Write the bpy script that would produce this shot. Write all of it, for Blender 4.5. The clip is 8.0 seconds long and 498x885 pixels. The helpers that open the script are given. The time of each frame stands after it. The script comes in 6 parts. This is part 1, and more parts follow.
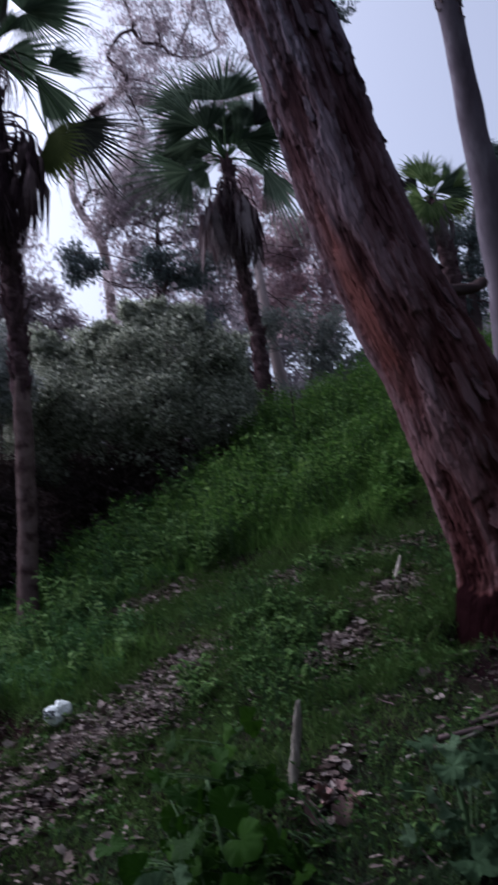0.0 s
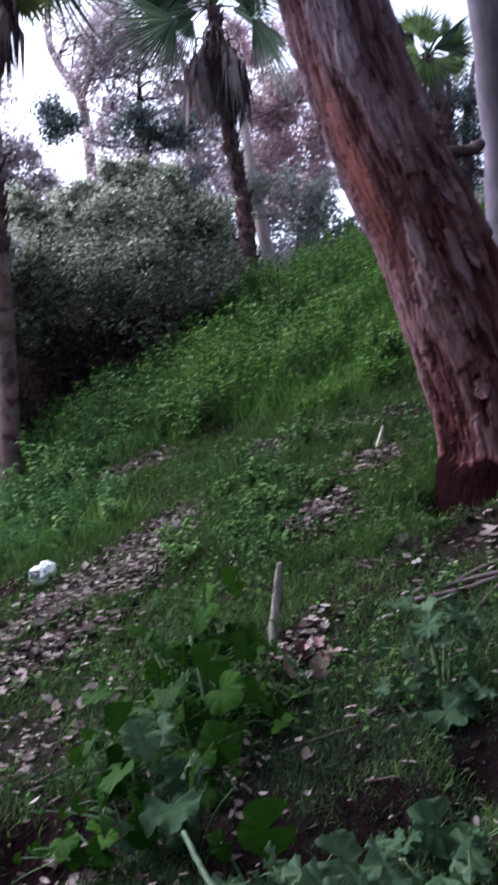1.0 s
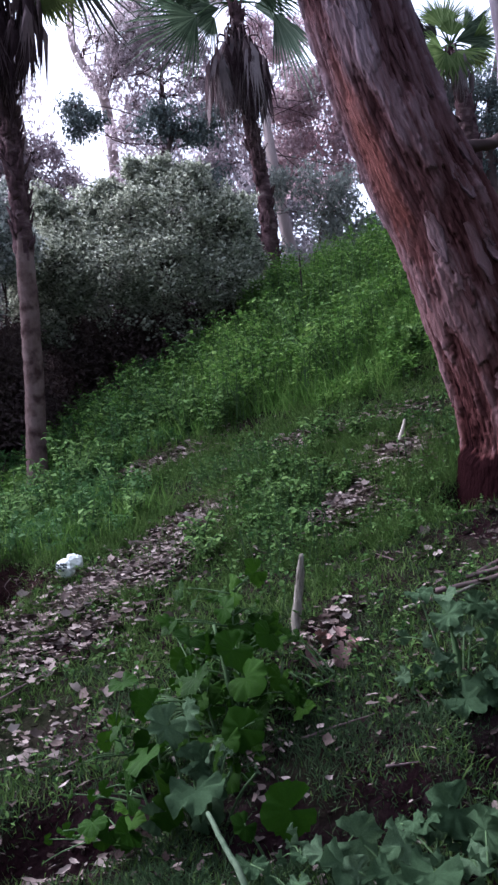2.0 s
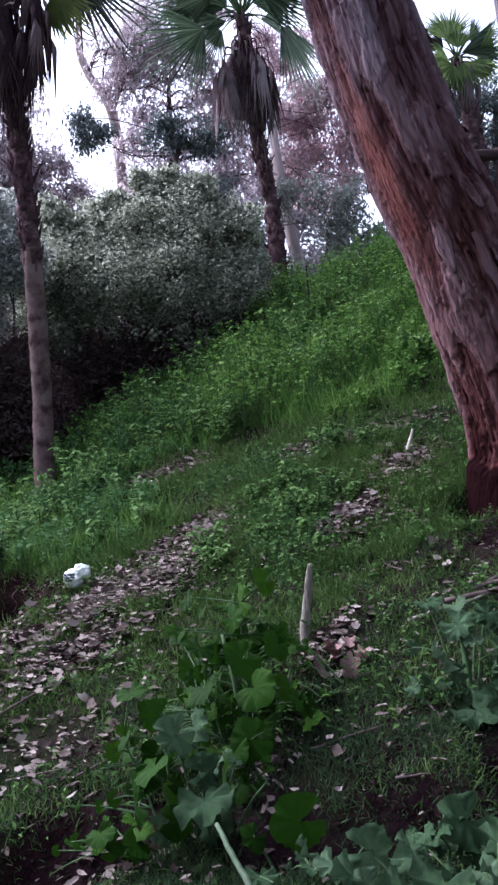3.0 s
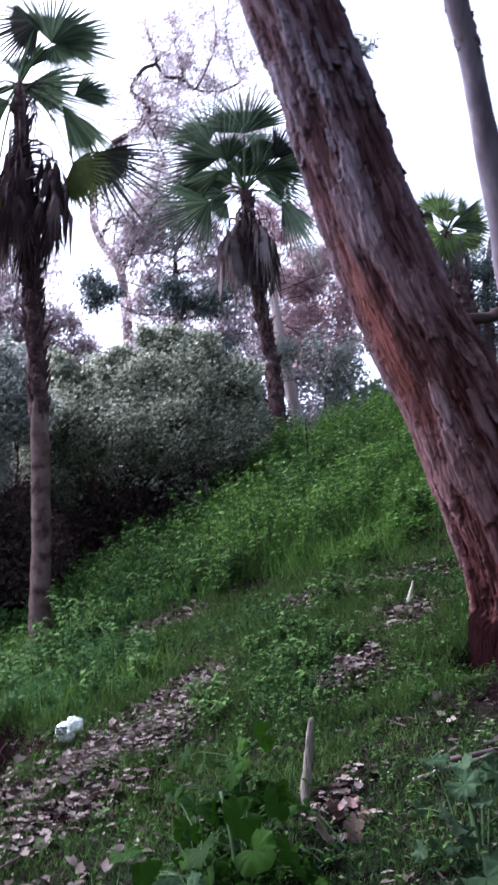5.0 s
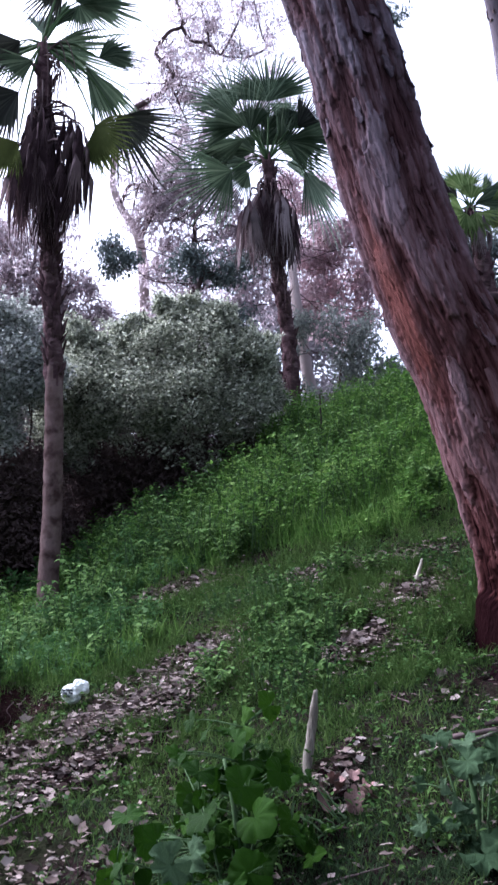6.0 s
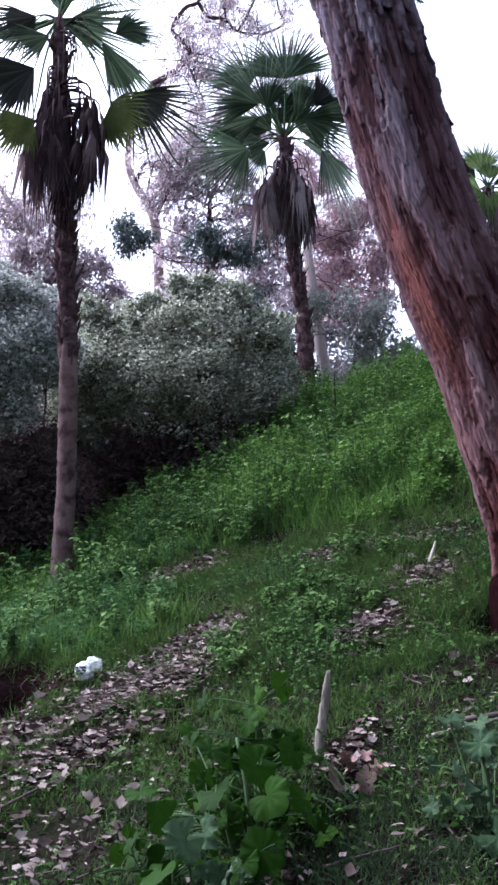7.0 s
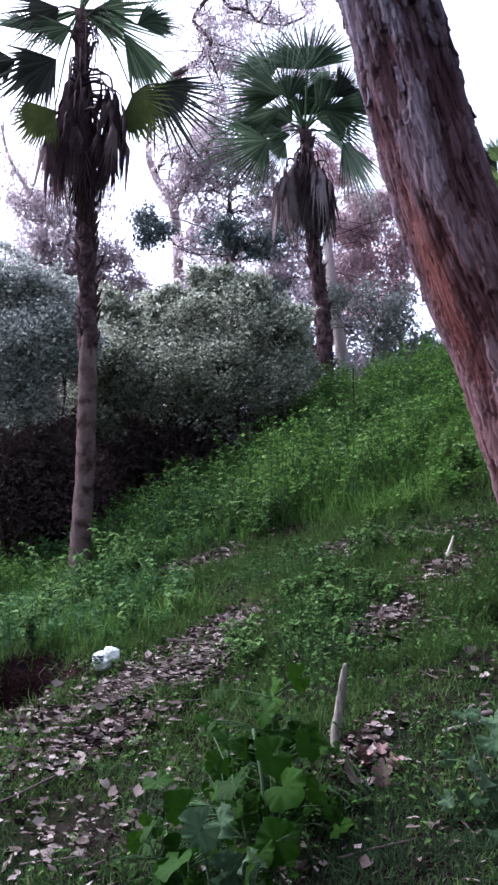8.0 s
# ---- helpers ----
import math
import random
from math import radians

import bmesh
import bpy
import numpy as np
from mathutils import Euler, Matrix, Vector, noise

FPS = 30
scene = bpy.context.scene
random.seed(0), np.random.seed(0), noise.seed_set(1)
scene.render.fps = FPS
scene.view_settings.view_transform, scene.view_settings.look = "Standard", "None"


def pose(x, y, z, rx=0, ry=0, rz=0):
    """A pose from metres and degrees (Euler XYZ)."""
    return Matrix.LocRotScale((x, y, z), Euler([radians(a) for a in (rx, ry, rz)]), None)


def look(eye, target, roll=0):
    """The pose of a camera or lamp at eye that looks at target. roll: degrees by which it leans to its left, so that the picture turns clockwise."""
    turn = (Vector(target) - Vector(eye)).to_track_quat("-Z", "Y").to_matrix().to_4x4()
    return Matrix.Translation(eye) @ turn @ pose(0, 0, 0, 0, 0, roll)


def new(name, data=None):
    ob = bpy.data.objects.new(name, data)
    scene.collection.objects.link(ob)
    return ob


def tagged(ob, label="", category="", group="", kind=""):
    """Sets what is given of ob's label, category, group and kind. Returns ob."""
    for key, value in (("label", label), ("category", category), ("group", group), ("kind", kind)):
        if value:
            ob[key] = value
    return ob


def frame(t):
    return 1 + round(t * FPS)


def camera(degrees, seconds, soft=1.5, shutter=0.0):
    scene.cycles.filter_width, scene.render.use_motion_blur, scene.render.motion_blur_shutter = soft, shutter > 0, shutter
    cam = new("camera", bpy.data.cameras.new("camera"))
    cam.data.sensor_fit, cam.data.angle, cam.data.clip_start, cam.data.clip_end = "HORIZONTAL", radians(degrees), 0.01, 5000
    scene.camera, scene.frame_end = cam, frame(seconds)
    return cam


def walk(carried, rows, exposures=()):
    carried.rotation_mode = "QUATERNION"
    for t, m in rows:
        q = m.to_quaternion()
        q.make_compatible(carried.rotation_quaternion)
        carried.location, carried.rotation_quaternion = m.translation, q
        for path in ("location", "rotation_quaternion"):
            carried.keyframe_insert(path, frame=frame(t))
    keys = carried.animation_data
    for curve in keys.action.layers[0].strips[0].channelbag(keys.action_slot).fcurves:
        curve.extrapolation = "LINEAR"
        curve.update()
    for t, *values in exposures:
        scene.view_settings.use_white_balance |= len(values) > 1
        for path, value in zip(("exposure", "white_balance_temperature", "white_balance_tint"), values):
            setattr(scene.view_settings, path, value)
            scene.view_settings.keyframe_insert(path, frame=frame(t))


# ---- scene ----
cam = camera(32.2, 8.0, soft=2.5, shutter=0.95)
walk(cam, [
    (0.0, pose(0.021, 0.060, 1.616, 101.98, 4.48, -0.13)),
    (0.1, pose(0.020, 0.070, 1.614, 101.66, 4.41, -0.73)),
    (0.2, pose(0.019, 0.080, 1.611, 101.23, 4.33, -1.22)),
    (0.3, pose(0.017, 0.090, 1.608, 100.41, 4.26, -1.50)),
    (0.4, pose(0.016, 0.100, 1.605, 99.17, 4.18, -1.80)),
    (0.5, pose(0.015, 0.110, 1.603, 97.80, 4.11, -2.06)),
    (0.6, pose(0.013, 0.110, 1.601, 96.37, 4.02, -2.09)),
    (0.7, pose(0.011, 0.109, 1.599, 95.25, 3.94, -1.84)),
    (0.8, pose(0.009, 0.109, 1.597, 94.46, 3.85, -1.75)),
    (0.9, pose(0.007, 0.109, 1.595, 93.85, 3.77, -1.75)),
    (1.0, pose(0.005, 0.109, 1.593, 93.44, 3.68, -1.47)),
    (1.5, pose(0.002, 0.084, 1.589, 92.93, 3.55, -0.57)),
    (2.0, pose(0.012, 0.050, 1.580, 93.25, 3.89, 0.15)),
    (3.3, pose(0.004, 0.060, 1.574, 94.23, 3.86, 0.62)),
    (3.4, pose(0.004, 0.061, 1.574, 94.31, 3.85, 0.58)),
    (3.5, pose(0.003, 0.061, 1.573, 94.47, 3.85, 0.66)),
    (3.6, pose(0.004, 0.044, 1.567, 95.46, 4.19, 0.25)),
    (3.7, pose(0.005, 0.027, 1.562, 98.43, 4.52, -0.77)),
    (3.8, pose(0.006, 0.010, 1.556, 100.73, 4.86, -1.01)),
    (3.9, pose(0.007, -0.007, 1.550, 102.52, 5.19, -0.74)),
    (4.0, pose(0.008, -0.024, 1.544, 103.54, 5.52, -0.40)),
    (4.1, pose(0.006, -0.020, 1.545, 104.03, 5.46, -0.28)),
    (4.3, pose(0.003, -0.010, 1.548, 104.47, 5.33, 0.06)),
    (4.5, pose(0.000, -0.000, 1.550, 104.80, 5.20, 0.20)),
    (5.0, pose(-0.018, 0.004, 1.551, 104.04, 3.09, 0.30)),
    (6.5, pose(-0.032, 0.024, 1.551, 101.50, 0.54, 0.83)),
    (7.0, pose(-0.039, 0.028, 1.552, 100.93, 0.18, 1.33)),
    (7.5, pose(-0.042, 0.023, 1.549, 100.58, -0.13, 1.87)),
    (8.0, pose(-0.045, 0.020, 1.551, 100.43, -0.57, 2.37)),
], exposures=[(0.0, 0.34, 5500, 20), (0.3, 1.0, 5500, 20), (0.6, 1.52, 5500, 20), (1.0, 1.63, 5500, 20), (3.5, 1.76, 5500, 20), (8.0, 1.83, 5500, 20)])

# ---- world and sun: a bright overcast dusk ----
SKY = 0.15
world = bpy.data.worlds.new("overcast_sky")
scene.world = world
world.use_nodes = True
wn = world.node_tree.nodes
wl = world.node_tree.links
sky = wn.new("ShaderNodeTexSky")
sky.sky_type = "NISHITA"
sky.sun_disc = False
sky.sun_elevation = radians(46)
sky.sun_rotation = radians(300)
sky.air_density, sky.dust_density, sky.ozone_density = 1.0, 6.0, 1.5
pale = wn.new("ShaderNodeHueSaturation")
pale.inputs["Saturation"].default_value = 0.35
wl.new(sky.outputs[0], pale.inputs["Color"])
wl.new(pale.outputs[0], wn["Background"].inputs["Color"])
wn["Background"].inputs["Strength"].default_value = SKY

sun = new("sun", bpy.data.lights.new("sun", "SUN"))
sun.data.energy, sun.data.angle, sun.data.color = 1.15, radians(60), (1.0, 0.97, 0.95)
sun.matrix_world = look((-16, 11, 15), (0, 5, 1))


# ---- materials ----
def shader(name, stops, scale=6.0, rough=0.8, bump=0.3, bump_scale=40.0, detail=6.0, coords="Object",
           stretch=(1, 1, 1), island=0.0, glow_through=0.0, spec=0.03, second=None, distance=0.01, obj_random=0.0):
    """A rough natural surface: colour stops driven by noise at two scales, with relief."""
    m = bpy.data.materials.new(name)
    m.use_nodes = True
    n, l = m.node_tree.nodes, m.node_tree.links
    p = n["Principled BSDF"]
    p.inputs["Roughness"].default_value = rough
    p.inputs["Specular IOR Level"].default_value = spec
    tc = n.new("ShaderNodeTexCoord")
    mp = n.new("ShaderNodeMapping")
    mp.inputs["Scale"].default_value = stretch
    l.new(tc.outputs[coords], mp.inputs["Vector"])
    a = n.new("ShaderNodeTexNoise")
    a.inputs["Scale"].default_value, a.inputs["Detail"].default_value = scale, detail
    a.inputs["Roughness"].default_value = 0.65
    l.new(mp.outputs[0], a.inputs["Vector"])
    ramp = n.new("ShaderNodeValToRGB")
    el = ramp.color_ramp.elements
    for i, (at, col) in enumerate(stops):
        e = el[i] if i < 2 else el.new(at)
        e.position, e.color = at, (*col, 1)
    value = a.outputs["Fac"]
    if island or obj_random:
        src = n.new("ShaderNodeNewGeometry").outputs["Random Per Island"] if island else n.new("ShaderNodeObjectInfo").outputs["Random"]
        mix = n.new("ShaderNodeMix")
        mix.inputs[0].default_value = island or obj_random
        l.new(value, mix.inputs[2])
        l.new(src, mix.inputs[3])
        value = mix.outputs[0]
    l.new(value, ramp.inputs[0])
    colour = ramp.outputs[0]
    if second:
        b = n.new("ShaderNodeTexNoise")
        b.inputs["Scale"].default_value, b.inputs["Detail"].default_value = second[0], 5
        l.new(tc.outputs[coords], b.inputs["Vector"])
        r2 = n.new("ShaderNodeMapRange")
        r2.inputs["From Min"].default_value, r2.inputs["From Max"].default_value = second[1], second[2]
        l.new(b.outputs["Fac"], r2.inputs["Value"])
        mx = n.new("ShaderNodeMix")
        mx.data_type = "RGBA"
        l.new(r2.outputs[0], mx.inputs[0])
        l.new(colour, mx.inputs[6])
        mx.inputs[7].default_value = (*second[3], 1)
        colour = mx.outputs[2]
    l.new(colour, p.inputs["Base Color"])
    if bump:
        c = n.new("ShaderNodeTexNoise")
        c.inputs["Scale"].default_value, c.inputs["Detail"].default_value = bump_scale, 8
        l.new(mp.outputs[0], c.inputs["Vector"])
        bp = n.new("ShaderNodeBump")
        bp.inputs["Strength"].default_value, bp.inputs["Distance"].default_value = bump, distance
        l.new(c.outputs["Fac"], bp.inputs["Height"])
        l.new(bp.outputs[0], p.inputs["Normal"])
    if glow_through:
        tr = n.new("ShaderNodeBsdfTranslucent")
        l.new(colour, tr.inputs["Color"])
        ms = n.new("ShaderNodeMixShader")
        ms.inputs[0].default_value = glow_through
        l.new(p.outputs[0], ms.inputs[1])
        l.new(tr.outputs[0], ms.inputs[2])
        l.new(ms.outputs[0], n["Material Output"].inputs["Surface"])
    return m


# Red-brown dug earth, darkened further to stand in for shade in the pit.
EARTH = shader("red_brown_earth_and_pit_shade", [(0.3, (0.006, 0.003, 0.0033)), (0.55, (0.015, 0.008, 0.008)), (0.8, (0.040, 0.023, 0.022))], 9, 0.95, 0.9, 30, distance=0.03, spec=0.0)
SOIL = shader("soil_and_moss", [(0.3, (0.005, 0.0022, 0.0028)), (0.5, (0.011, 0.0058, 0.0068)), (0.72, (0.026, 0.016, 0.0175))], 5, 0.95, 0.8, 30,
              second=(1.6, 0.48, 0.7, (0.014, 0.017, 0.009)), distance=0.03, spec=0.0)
GRASS = shader("short_grass_blades", [(0.15, (0.023, 0.045, 0.012)), (0.55, (0.064, 0.116, 0.030)), (0.9, (0.148, 0.198, 0.070))], 1.1, 0.6, 0, island=0.45, glow_through=0.3)
WEED = shader("lush_weed_leaves", [(0.1, (0.016, 0.044, 0.009)), (0.5, (0.084, 0.174, 0.033)), (0.9, (0.220, 0.330, 0.092))], 2.6, 0.6, 0, island=0.45, glow_through=0.3)
# Bluer copy of WEED, darkened to stand in for shade on the verge.
VERGEWEED = shader("blue_green_shaded_leaves", [(0.1, (0.013, 0.038, 0.013)), (0.5, (0.046, 0.108, 0.034)), (0.9, (0.120, 0.200, 0.078))], 2.6, 0.6, 0, island=0.45, glow_through=0.3)
MALLOW = shader("mallow_leaf_green", [(0.2, (0.007, 0.024, 0.002)), (0.55, (0.016, 0.048, 0.004)), (0.85, (0.030, 0.074, 0.006))], 14, 0.5, 0.35, 50, obj_random=0.5, glow_through=0.25)
GLAUCOUS = shader("mallow_leaf_blue_green", [(0.2, (0.020, 0.042, 0.018)), (0.55, (0.050, 0.088, 0.044)), (0.85, (0.115, 0.165, 0.100))], 14, 0.6, 0.5, 60, obj_random=0.4, glow_through=0.2)
STALK = shader("pale_green_stalk", [(0.3, (0.035, 0.070, 0.028)), (0.7, (0.077, 0.119, 0.056))], 12, 0.6, 0.2, 60)
PALESTALK = shader("pale_grey_green_stalk", [(0.3, (0.045, 0.070, 0.042)), (0.7, (0.100, 0.130, 0.085))], 12, 0.6, 0.3, 60)
FINEGRASS = shader("fine_dark_grass", [(0.15, (0.017, 0.034, 0.016)), (0.55, (0.042, 0.072, 0.033)), (0.9, (0.098, 0.130, 0.070))], 1.1, 0.6, 0, island=0.45, glow_through=0.3, spec=0.0)
CRESTLEAF = shader("crest_shrub_leaves", [(0.1, (0.11, 0.12, 0.115)), (0.5, (0.22, 0.24, 0.22)), (0.9, (0.36, 0.38, 0.34))], 0.8, 0.6, 0, island=0.5, glow_through=0.4)
# Dark brown twigs; their darkness stands in for shade under the bushes.
DARKTWIG = shader("dark_twigs_and_bush_shade", [(0.1, (0.045, 0.031, 0.032)), (0.55, (0.095, 0.068, 0.068)), (0.92, (0.17, 0.130, 0.125))], 1.2, 0.9, 0, island=0.6, glow_through=0.3, spec=0.0)
# Bush leaf colours are lifted to stand in for haze and sky sheen.
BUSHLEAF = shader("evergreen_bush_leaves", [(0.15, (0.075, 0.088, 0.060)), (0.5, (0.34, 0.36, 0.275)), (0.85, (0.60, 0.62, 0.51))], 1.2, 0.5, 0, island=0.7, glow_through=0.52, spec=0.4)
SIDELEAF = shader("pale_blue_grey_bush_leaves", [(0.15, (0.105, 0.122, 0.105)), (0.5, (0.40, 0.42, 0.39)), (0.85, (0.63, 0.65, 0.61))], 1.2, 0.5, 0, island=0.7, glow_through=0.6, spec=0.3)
# Gum leaf colours are paled to stand in for haze and sky glare.
GUMLEAF = shader("mauve_grey_gum_leaves", [(0.1, (0.22, 0.175, 0.19)), (0.5, (0.47, 0.395, 0.42)), (0.9, (0.77, 0.69, 0.72))], 0.5, 0.6, 0, island=0.6, glow_through=0.68)
RUSTLEAF = shader("reddish_gum_leaves", [(0.1, (0.34, 0.23, 0.25)), (0.5, (0.60, 0.45, 0.475)), (0.9, (0.78, 0.67, 0.69))], 0.5, 0.6, 0, island=0.6, glow_through=0.68)
DARKLEAF = shader("dark_blue_green_leaves", [(0.1, (0.052, 0.068, 0.068)), (0.5, (0.115, 0.142, 0.138)), (0.9, (0.225, 0.260, 0.250))], 0.5, 0.55, 0, island=0.5, glow_through=0.35)
TWIG = shader("grey_brown_twigs", [(0.3, (0.06, 0.042, 0.042)), (0.7, (0.15, 0.11, 0.11))], 3, 0.85, 0.4, 30, spec=0.0)
PALEBARK = shader("pale_grey_gum_bark", [(0.3, (0.26, 0.20, 0.195)), (0.55, (0.44, 0.365, 0.355)), (0.8, (0.58, 0.50, 0.48))], 1.3, 0.8, 0.4, 18, stretch=(1, 1, 0.25))
SMOOTHGUM = shader("smooth_grey_gum_bark", [(0.3, (0.075, 0.058, 0.072)), (0.52, (0.135, 0.112, 0.135)), (0.75, (0.25, 0.225, 0.255))], 3.5, 0.75, 0.6, 22, stretch=(1, 1, 0.3))
PALMBARK = shader("palm_trunk_fibre", [(0.32, (0.028, 0.015, 0.018)), (0.55, (0.100, 0.062, 0.068)), (0.8, (0.26, 0.19, 0.195))], 5, 0.9, 0.8, 30, stretch=(1, 1, 2.2), distance=0.02, spec=0.0)
PALMSMOOTH = shader("palm_trunk_weathered", [(0.3, (0.085, 0.055, 0.052)), (0.55, (0.16, 0.11, 0.106)), (0.8, (0.22, 0.165, 0.16))], 7, 0.88, 0.8, 26, stretch=(1, 1, 0.7), distance=0.012, second=(6, 0.5, 0.66, (0.05, 0.03, 0.03)), spec=0.0)
FAN = shader("fan_palm_green", [(0.2, (0.038, 0.060, 0.038)), (0.5, (0.092, 0.140, 0.086)), (0.85, (0.23, 0.295, 0.195))], 3, 0.62, 0.15, 40, island=0.4, glow_through=0.42, spec=0.12)
FANGOLD = shader("fan_palm_yellowing", [(0.2, (0.048, 0.066, 0.022)), (0.55, (0.098, 0.124, 0.040)), (0.85, (0.19, 0.215, 0.085))], 3, 0.5, 0.15, 40, glow_through=0.55)
DEADFAN = shader("dead_palm_thatch", [(0.25, (0.030, 0.019, 0.022)), (0.55, (0.085, 0.056, 0.062)), (0.85, (0.25, 0.185, 0.185))], 4, 0.9, 0.3, 40, obj_random=0.6, spec=0.0)
GREYFAN = shader("grey_palm_thatch", [(0.2, (0.09, 0.075, 0.08)), (0.55, (0.21, 0.165, 0.17)), (0.85, (0.38, 0.315, 0.32))], 4, 0.9, 0.3, 40, obj_random=0.5)
# Dull brown-green blades, darkened to stand in for silhouettes against the sky.
FANDARK = shader("fan_palm_backlit_dark", [(0.2, (0.030, 0.032, 0.030)), (0.55, (0.062, 0.068, 0.058)), (0.85, (0.12, 0.12, 0.10))], 3, 0.7, 0.2, 40, island=0.4, glow_through=0.2, spec=0.1)
FANPALE = shader("fan_palm_pale", [(0.2, (0.080, 0.118, 0.088)), (0.5, (0.150, 0.205, 0.155)), (0.85, (0.28, 0.34, 0.27))], 3, 0.6, 0.15, 40, island=0.4, glow_through=0.45, spec=0.12)
FANFRESH = shader("fan_palm_fresh", [(0.2, (0.085, 0.135, 0.045)), (0.5, (0.165, 0.245, 0.085)), (0.85, (0.30, 0.38, 0.17))], 3, 0.6, 0.15, 40, island=0.4, glow_through=0.5, spec=0.12)
DEADLEAF = shader("dry_fallen_leaves", [(0.15, (0.030, 0.021, 0.019)), (0.45, (0.140, 0.108, 0.098)), (0.75, (0.260, 0.210, 0.192)), (0.95, (0.36, 0.310, 0.288))], 9, 0.85, 0.3, 60, island=0.7, spec=0.0)
DRYLEAF = shader("dry_sycamore_leaf", [(0.15, (0.028, 0.021, 0.018)), (0.5, (0.072, 0.056, 0.048)), (0.85, (0.145, 0.118, 0.104))], 12, 0.85, 0.4, 50, obj_random=0.6)
PINKLEAF = shader("pinkish_dry_sycamore_leaf", [(0.3, (0.14, 0.082, 0.076)), (0.7, (0.32, 0.20, 0.186))], 12, 0.8, 0.4, 50)
WEATHERED = shader("bleached_wood", [(0.3, (0.240, 0.208, 0.176)), (0.6, (0.368, 0.336, 0.288)), (0.85, (0.480, 0.448, 0.400))], 6, 0.85, 0.5, 40, stretch=(3, 3, 0.4))
GREYSTICK = shader("grey_sapling_bark", [(0.3, (0.06, 0.052, 0.042)), (0.5, (0.165, 0.148, 0.125)), (0.72, (0.32, 0.295, 0.26))], 22, 0.85, 0.8, 60, stretch=(2.5, 2.5, 0.25))
PAPER = shader("crumpled_white_plastic", [(0.3, (0.58, 0.63, 0.60)), (0.7, (0.78, 0.82, 0.78))], 9, 0.45, 0.5, 30, spec=0.3)
INK = shader("grey_print", [(0.3, (0.06, 0.07, 0.075)), (0.7, (0.13, 0.14, 0.15))], 20, 0.6, 0)
POST = shader("dark_rusty_metal", [(0.3, (0.02, 0.016, 0.015)), (0.7, (0.05, 0.04, 0.035))], 30, 0.7, 0.3, 60)


def bark_shader():
    """Peeling gum bark: grey-mauve outer plates over brown and red inner layers; the layer comes from the relief of the stem."""
    m = shader("peeling_gum_bark", [(0.0, (0.010, 0.005, 0.006)), (0.16, (0.038, 0.019, 0.019)), (0.38, (0.082, 0.046, 0.046)), (0.62, (0.125, 0.088, 0.092)), (0.95, (0.190, 0.158, 0.170))],
               8.0, 0.85, 1.0, 30, coords="UV", stretch=(2.0, 0.4, 1), distance=0.02, spec=0.0)
    n, l = m.node_tree.nodes, m.node_tree.links
    p = n["Principled BSDF"]
    ramp = next(q for q in n if q.bl_idname == "ShaderNodeValToRGB")
    old = ramp.inputs[0].links[0].from_socket
    layer = n.new("ShaderNodeAttribute")
    layer.attribute_name = "layer"

    def node(op, a, b=None):
        q = n.new("ShaderNodeMath")
        q.operation = op
        for i, v in enumerate((a, b)):
            if v is None:
                continue
            if isinstance(v, (int, float)):
                q.inputs[i].default_value = v
            else:
                l.new(v, q.inputs[i])
        return q.outputs[0]
    mixed = node("ADD", node("MULTIPLY", layer.outputs["Fac"], 0.85), node("ADD", node("MULTIPLY", old, 0.8), -0.20))
    crack = n.new("ShaderNodeTexNoise")
    crack.inputs["Scale"].default_value, crack.inputs["Detail"].default_value = 26.0, 5
    stretch = n.new("ShaderNodeMapping")
    stretch.inputs["Scale"].default_value = (2.0, 0.13, 1)
    src = n.new("ShaderNodeTexCoord")
    l.new(src.outputs["UV"], stretch.inputs["Vector"])
    l.new(stretch.outputs[0], crack.inputs["Vector"])
    fissure = node("MULTIPLY", node("MAXIMUM", node("SUBTRACT", 0.46, crack.outputs["Fac"]), 0.0), 1.5)
    l.new(node("SUBTRACT", node("SUBTRACT", mixed, 0.03), fissure), ramp.inputs[0])
    # a long orange scar where plates have come away
    uv = n.new("ShaderNodeTexCoord")
    sep = n.new("ShaderNodeSeparateXYZ")
    wob = n.new("ShaderNodeTexNoise")
    wob.inputs["Scale"].default_value, wob.inputs["Detail"].default_value = 6.0, 6
    l.new(uv.outputs["UV"], wob.inputs["Vector"])
    l.new(uv.outputs["UV"], sep.inputs[0])
    du = node("DIVIDE", node("SUBTRACT", sep.outputs["X"], SCAR[0]), SCAR[2])
    dv = node("DIVIDE", node("SUBTRACT", sep.outputs["Y"], SCAR[1]), SCAR[3])
    r = node("ADD", node("MULTIPLY", du, du), node("MULTIPLY", dv, dv))
    r = node("ADD", r, node("MULTIPLY", node("SUBTRACT", wob.outputs["Fac"], 0.5), 0.8))
    fade = n.new("ShaderNodeMapRange")
    fade.inputs["From Min"].default_value, fade.inputs["From Max"].default_value = 1.0, 0.2
    fade.inputs["To Max"].default_value = 0.8
    l.new(r, fade.inputs["Value"])
    tone = n.new("ShaderNodeMix")
    tone.data_type = "RGBA"
    l.new(wob.outputs["Fac"], tone.inputs[0])
    tone.inputs[6].default_value = (0.10, 0.038, 0.032, 1)
    tone.inputs[7].default_value = (0.21, 0.105, 0.088, 1)
    mx = n.new("ShaderNodeMix")
    mx.data_type = "RGBA"
    l.new(fade.outputs[0], mx.inputs[0])
    l.new(ramp.outputs[0], mx.inputs[6])
    l.new(tone.outputs[2], mx.inputs[7])
    # the outer bark weathers grey-mauve higher up and stays red-brown lower down
    height = n.new("ShaderNodeMapRange")
    height.inputs["From Min"].default_value, height.inputs["From Max"].default_value = 2.2, 4.4
